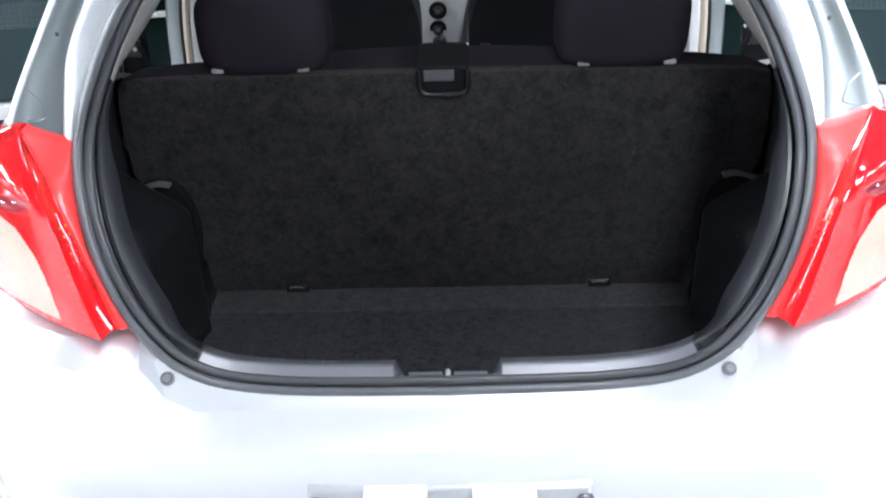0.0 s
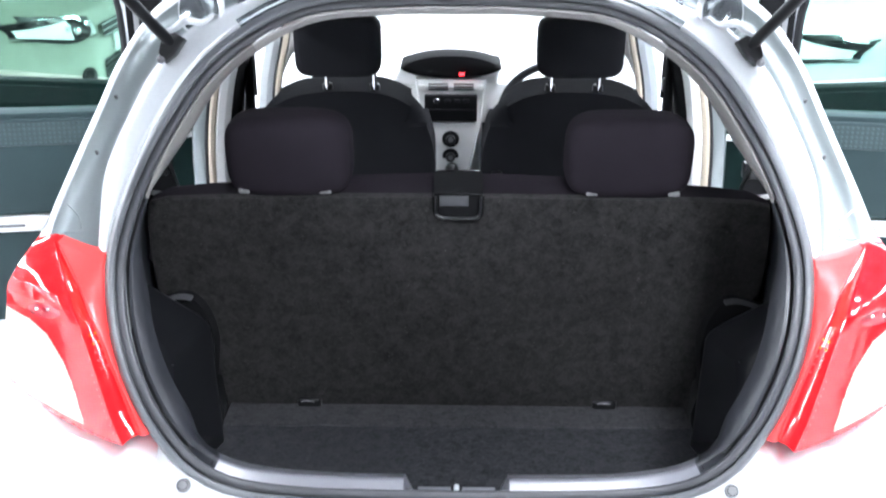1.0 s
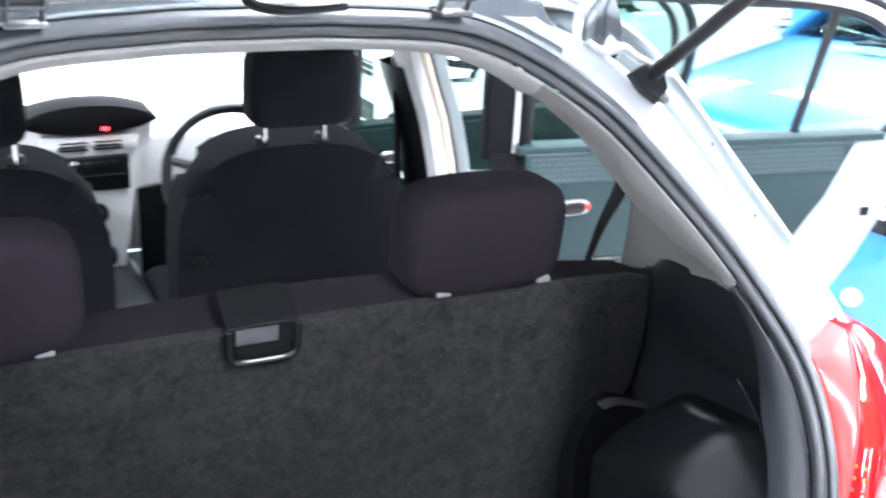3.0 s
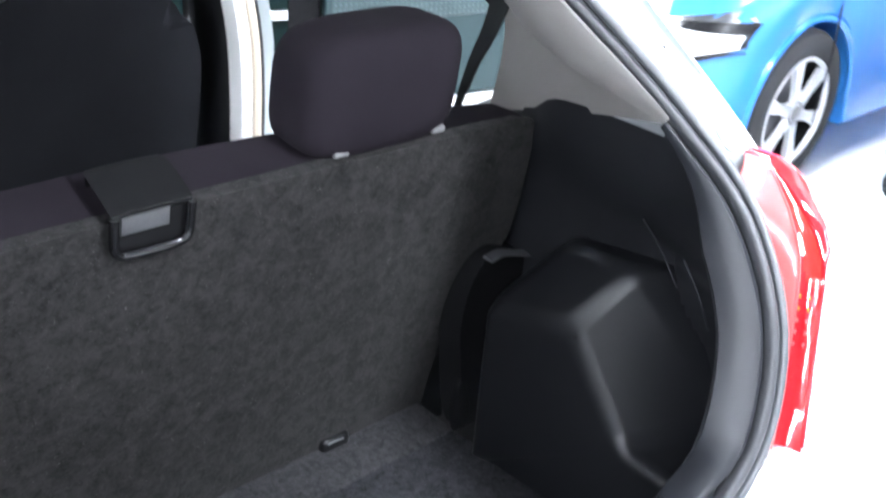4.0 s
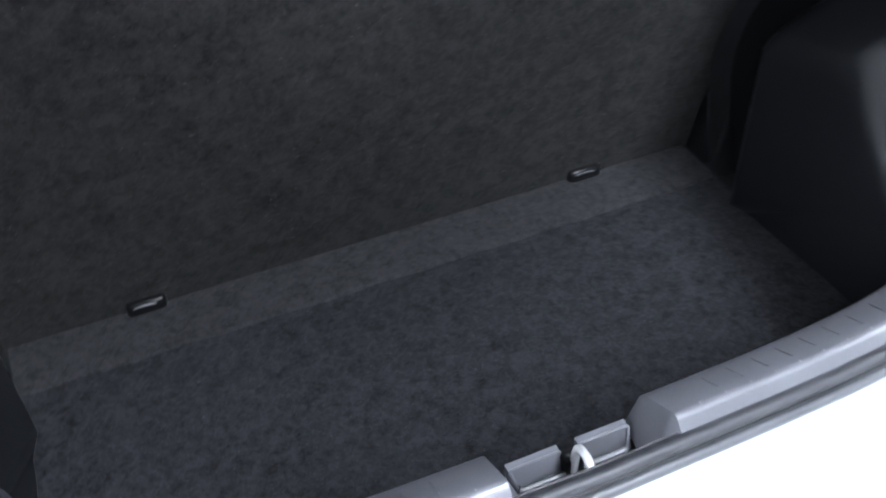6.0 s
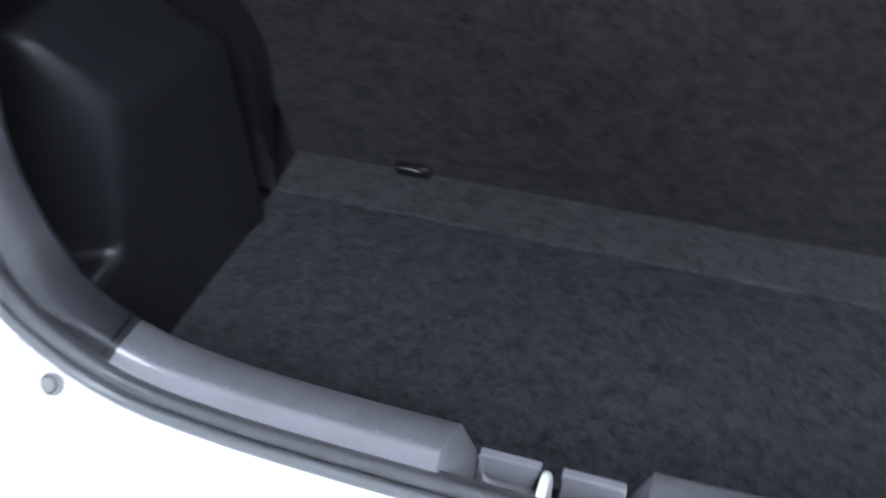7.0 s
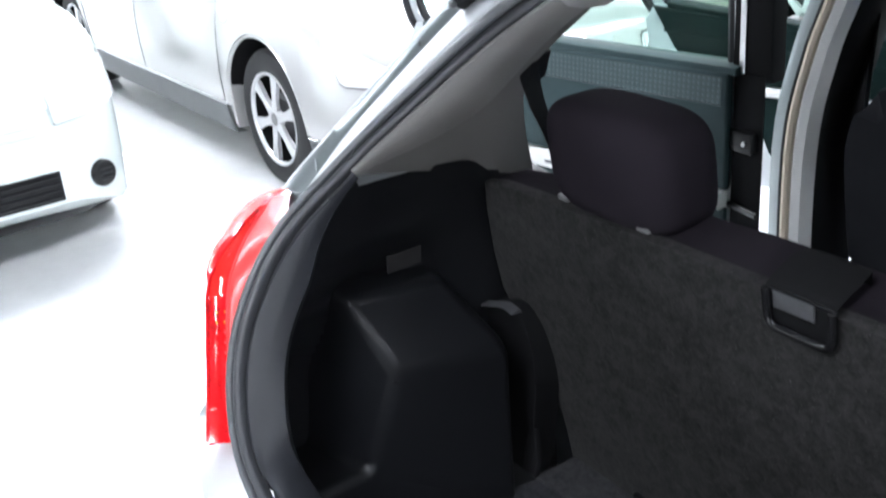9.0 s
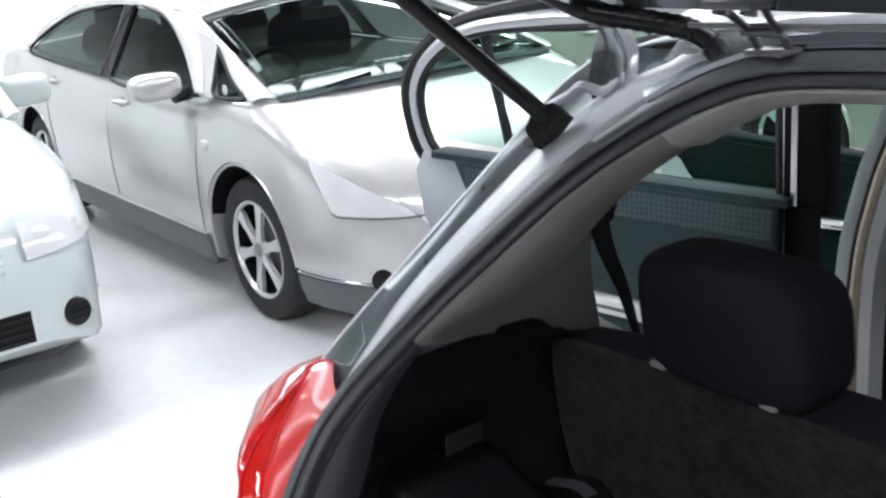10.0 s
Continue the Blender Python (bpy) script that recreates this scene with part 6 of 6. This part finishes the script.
            part("window_rubber", tube(edge[:-1], 0.010, 6, close=True), M_RUBBER, c)
        # painted frames: front pillar, roof rail with rear pillar, centre pillar in black
        lower = spline([side_at(s, x, z, 0.010) for x, z in ((0.10, 0.952), (-0.10, 1.035), (-0.34, 1.150), (-0.64, 1.205), (-0.98, 1.248))], 16)
        upper = spline([V(0.16, s * 0.745, 0.965), V(-0.10, s * 0.71, 1.05), V(-0.34, s * 0.67, 1.125), (-0.60, s * 0.625, 1.20), V(-0.84, s * 0.585, 1.262)], 16)
        part("front_pillar", grid([[p, p.lerp(q, 0.5) + V(0, s * 0.012, 0.012), q] for p, q in zip(lower, upper)]), M_SEDAN, c, "silver windscreen pillar")
        low2 = spline([side_at(s, x, z, 0.003) for x, z in ((-0.72, 1.262), (-0.36, 1.150), (-0.22, 0.95))], 8)
        low1 = spline([side_at(s, x, z, 0.003) for x, z in ((-0.86, 1.196), (-0.60, 1.092), (-0.38, 0.945))], 8)
        part("door_front_frame", grid([[p, q] for p, q in zip(low1, low2)]), M_SEDAN, c)
        fr1 = spline([side_at(s, x, z, 0.012) for x, z in ((-0.38, 0.96), (-0.64, 1.11), (-0.96, 1.235), (-1.25, 1.284), (-1.6, 1.292), (-1.95, 1.284), (-2.30, 1.248), (-2.62, 1.150), (-2.84, 1.035))], 40)
        fr2 = spline([side_at(s, x, z, 0.006) for x, z in ((-0.30, 0.96), (-0.52, 1.14), (-0.90, 1.262), (-1.25, 1.305), (-1.6, 1.318), (-1.95, 1.308), (-2.32, 1.272), (-2.68, 1.170), (-2.94, 1.040))], 40)
        part("window_frame", grid([[p + V(0, -s * 0.02, -0.004), p, p.lerp(q, 0.5) + V(0, s * 0.004, 0), q] for p, q in zip(fr1, fr2)]), M_SEDAN, c, "silver side window frame")
        cp1 = spline([side_at(s, x, z, 0.006) for x, z in ((-2.32, 1.272), (-2.68, 1.170), (-2.94, 1.035))], 14)
        cp2 = spline([V(-2.42, s * 0.585, 1.268), V(-2.74, s * 0.65, 1.16), V(-3.06, s * 0.71, 1.045)], 14)
        part("rear_pillar", grid([[p, p.lerp(q, 0.5) + V(-0.01, s * 0.012, 0.012), q] for p, q in zip(cp1, cp2)]), M_SEDAN, c, "silver rear pillar")
        fan("centre_pillar", [(-1.41, 0.95), (-1.54, 0.95), (-1.615, 1.285), (-1.49, 1.285)], M_BLACK, 0.006, 0.02)
        # lower grey sill with its pale strip
        xr0, xr1 = AX + R + 0.02, -R - 0.02
        xk = [xr0 + (xr1 - xr0) * k / 12 for k in range(13)]
        part("rocker", grid([[V(x, s * (skin(x, z) + o), z) for z, o in ((0.17, -0.05), (0.175, 0.004), (0.25, 0.010), (0.312, 0.010), (0.318, -0.004))] for x in xk]), M_ROCKER, c, "grey lower sill")
        part("sill_strip", tube([V(x, s * (skin(x, 0.322) + 0.006), 0.322) for x in xk], 0.007, 6), M_CHROME, c, "bright strip along the sill")
        # lower front bumper in grey
        xb = [R + 0.012 + (XF - R - 0.014) * (k / 16) ** 0.7 for k in range(17)]
        part("bumper_skirt", grid([[V(x, s * (skin(x, z) + o), z) for z, o in ((0.17, -0.06), (0.178, 0.002), (0.25, 0.010), (0.305, 0.010), (0.312, -0.004))] for x in xb]), M_ROCKER, c, "grey lower bumper")
        part("bumper_strip", tube([V(x, s * (skin(x, 0.318) + 0.005), 0.318) for x in xb], 0.006, 6), M_CHROME, c)
        # wide clear headlamp wrapping round the corner
        xl = [0.48 + (0.925 - 0.48) * k / 18 for k in range(19)]
        lens = []
        for x in xl:
            zt, zb = shoulder(x) - 0.025, max(0.575, shoulder(x) - 0.025 - 0.9 * (x - 0.47))
            lens.append([V(x, s * (skin(x, zb + (zt - zb) * f) + 0.004), zb + (zt - zb) * f) for f in (0, 0.25, 0.5, 0.75, 1)])
        lamp = part("headlamp", grid(lens), M_LAMP_LENS, c, "clear headlamp lens")
        rim = [r[0] for r in lens] + [r[-1] for r in lens[::-1]]
        part("lamp_gap", tube(rim, 0.0011, 5, close=True), M_BUSH, lamp)
        part("lamp_joint", tube([r[0] + V(0, 0, -0.004) for r in lens[6:]], 0.0035, 5), M_LEVER, lamp)
        part("fog_lamp", disc((0.80, s * (skin(0.80, 0.33) - 0.01), 0.335), (0.7, s * 0.7, 0), 0.045, 0.02, 20, 0.006), M_BLACK, c, "dark fog lamp")
        part("side_marker", pillow((-0.31, s * (skin(-0.31, 0.74) + 0.002), 0.74), (0.06, 0.014, 0.04), 0.5), M_PLATE, c, "pale side marker lamp")
        for xh, z in ((-1.27, 0.845), (-2.29, 0.880)):
            y = skin(xh, z)
            part("handle_cup", pillow((xh, s * y, z), (0.10, 0.02, 0.055), 0.8), M_BUSH, c)
            part("door_handle", tube(spline([V(xh - 0.10, s * y, z), V(xh, s * (y + 0.035), z + 0.004), V(xh + 0.10, s * y, z)], 11), 0.013, 8), M_SEDAN, c)
        for xd, lean in ((-0.42, 0.05), (-1.47, 0.0), (-2.40, -0.10)):
            part("door_gap", tube([V(xd + lean * (f - 0.3), s * (skin(xd, 0.33 + 0.60 * f) + 0.0005), 0.33 + 0.58 * f) for f in [k / 12 for k in range(13)]], 0.003, 5), M_LEVER, c)
        mp = V(-0.47, s * 0.985, 0.998)
        mir = part("door_mirror", pillow(mp, (0.13, 0.235, 0.122), 0.66), M_SEDAN, c, "silver door mirror")
        part("mirror_glass", pillow(mp + V(-0.045, 0, 0), (0.06, 0.20, 0.095), 0.5), M_GLOSS, mir)
        part("mirror_foot", tube([mp + V(0.02, -s * 0.07, -0.055), V(-0.46, s * 0.835, 0.955)], [0.03, 0.035], 8), M_BLACK, mir)
        for xw in (0.0, AX):
            arch = [V(xw + (R - 0.010) * math.cos(a), 0, 0.325 + (R - 0.010) * math.sin(a)) for a in [math.pi * k / 28 for k in range(29)]]
            part("wheel_arch_liner", grid([[V(p.x, s * (skin(p.x, p.z) - d), p.z + 0.0) for d in (0.006, 0.10, 0.24)] for p in arch]), M_MATTE, c, "black wheel arch liner")
            part("arch_lip", tube([V(p.x, s * (skin(p.x, p.z) - 0.008), p.z) for p in arch], 0.009, 6), M_SEDAN, c)
            road_wheel(c, xw, s, plan(xw) - 0.035)
    # inside
    part("dash_top", grid([[V(p.x - 0.02, p.y * 0.98, p.z - 0.03) for p in cow], [V(p.x - 0.30, p.y * 0.98, p.z - 0.015) for p in cow], [V(p.x - 0.50, p.y * 0.98, p.z - 0.08) for p in cow], [V(p.x - 0.52, p.y * 0.98, p.z - 0.30) for p in cow]]), M_TEAL_PLAIN, c, "dark green-grey dash top")
    part("parcel_shelf", block((-3.0, -0.66, 0.93), (-2.55, 0.66, 0.99), 0.02), M_BLACK, c)
    for y in (0.36, -0.36):
        for x0 in (-1.42, -2.40):
            part("seat_back", pillow((x0, y, 0.86), (0.18, 0.50, 0.60), 0.4), M_SEAT, c)
            part("headrest", pillow((x0 - 0.05, y, 1.19), (0.10, 0.26, 0.15), 0.4), M_SEAT, c)
    part("steering_wheel", tube([V(-0.62 + 0.07 * math.sin(a), -0.36 + 0.18 * math.cos(a), 0.90 + 0.165 * math.sin(a)) for a in [2 * math.pi * k / 24 for k in range(24)]], 0.013, 8, close=True), M_BLACK, c)
    part("rear_view_mirror", pillow((-0.66, 0.0, 1.20), (0.03, 0.22, 0.06), 0.5), M_BLACK, c)
    for y in (-0.55, 0.02):
        part("wiper", tube(spline([V(0.24, y, 0.985), V(0.20, y + 0.28, 1.005), V(0.13, y + 0.55, 1.015)], 9), 0.007, 6), M_BLACK, c)
    part("inspection_sticker", disc(side_at(-1, -0.13, 0.985, 0.004), (0, -1, 0), 0.022, 0.002, 16), M_PLATE, c)
    part("grille", grid([[V(XF + 0.006, y, z) for y in (-0.34, -0.17, 0, 0.17, 0.34)] for z in (0.50, 0.56, 0.61)]), M_CHROME, c)
    part("lower_grille", grid([[V(XF + 0.004, y, z) for y in (-0.46, -0.2, 0, 0.2, 0.46)] for z in (0.28, 0.33, 0.38)]), M_BLACK, c)
    part("plate", block((XF + 0.006, -0.17, 0.39), (XF + 0.018, 0.17, 0.49), 0.003), M_PLATE, c)
    return c


silver_sedan(pose(-3.55, 2.215, 0, 0, 0, 1.5))
other_car("pale mint-white hatchback parked beside a silver sedan", pose(-5.10, -0.16, 0, 0, 0, 2), M_MINT, 3.80, 1.69, 1.50, 0.95, 1.65, 3.10, 3.65, 0.76, 3.22, 0.76, 0.96, 1.02, blown_out=True)
other_car("white hatchback with a black grille facing the aisle", pose(4.52, 0.05, 0, 0, 0, 180), M_WHITE, 3.90, 1.70, 1.50, 0.95, 1.65, 3.15, 3.75, 0.78, 3.28, 0.76, 0.96, 1.02)
other_car("bright blue hatchback parked beside a white car", pose(4.13, 2.10, 0, 0, 0, 180), M_BLUE, 3.90, 1.70, 1.50, 0.95, 1.65, 3.15, 3.75, 0.85, 3.30, 0.76, 0.96, 1.02, fog=M_LAMP_LENS)
other_car("white car parked beyond a blue hatchback", pose(3.83, 4.72, 0, 0, 0, 180), M_WHITE, 4.30, 1.72, 1.50, 1.05, 1.80, 3.40, 4.05, 0.85, 3.40, 0.74, 0.95, 1.0)
other_car("grey-green car parked beyond the silver sedan", pose(-4.32, 5.15, 0, 0, 0, 0), M_GREY_CAR, 4.40, 1.74, 1.48, 1.10, 1.85, 3.40, 4.10, 0.88, 3.50, 0.74, 0.95, 1.0)
other_car("white car in the second place beyond the sedan", pose(-4.25, 7.60, 0, 0, 0, 0), M_WHITE, 4.30, 1.72, 1.50, 1.05, 1.80, 3.40, 4.05, 0.85, 3.40, 0.74, 0.95, 1.0)
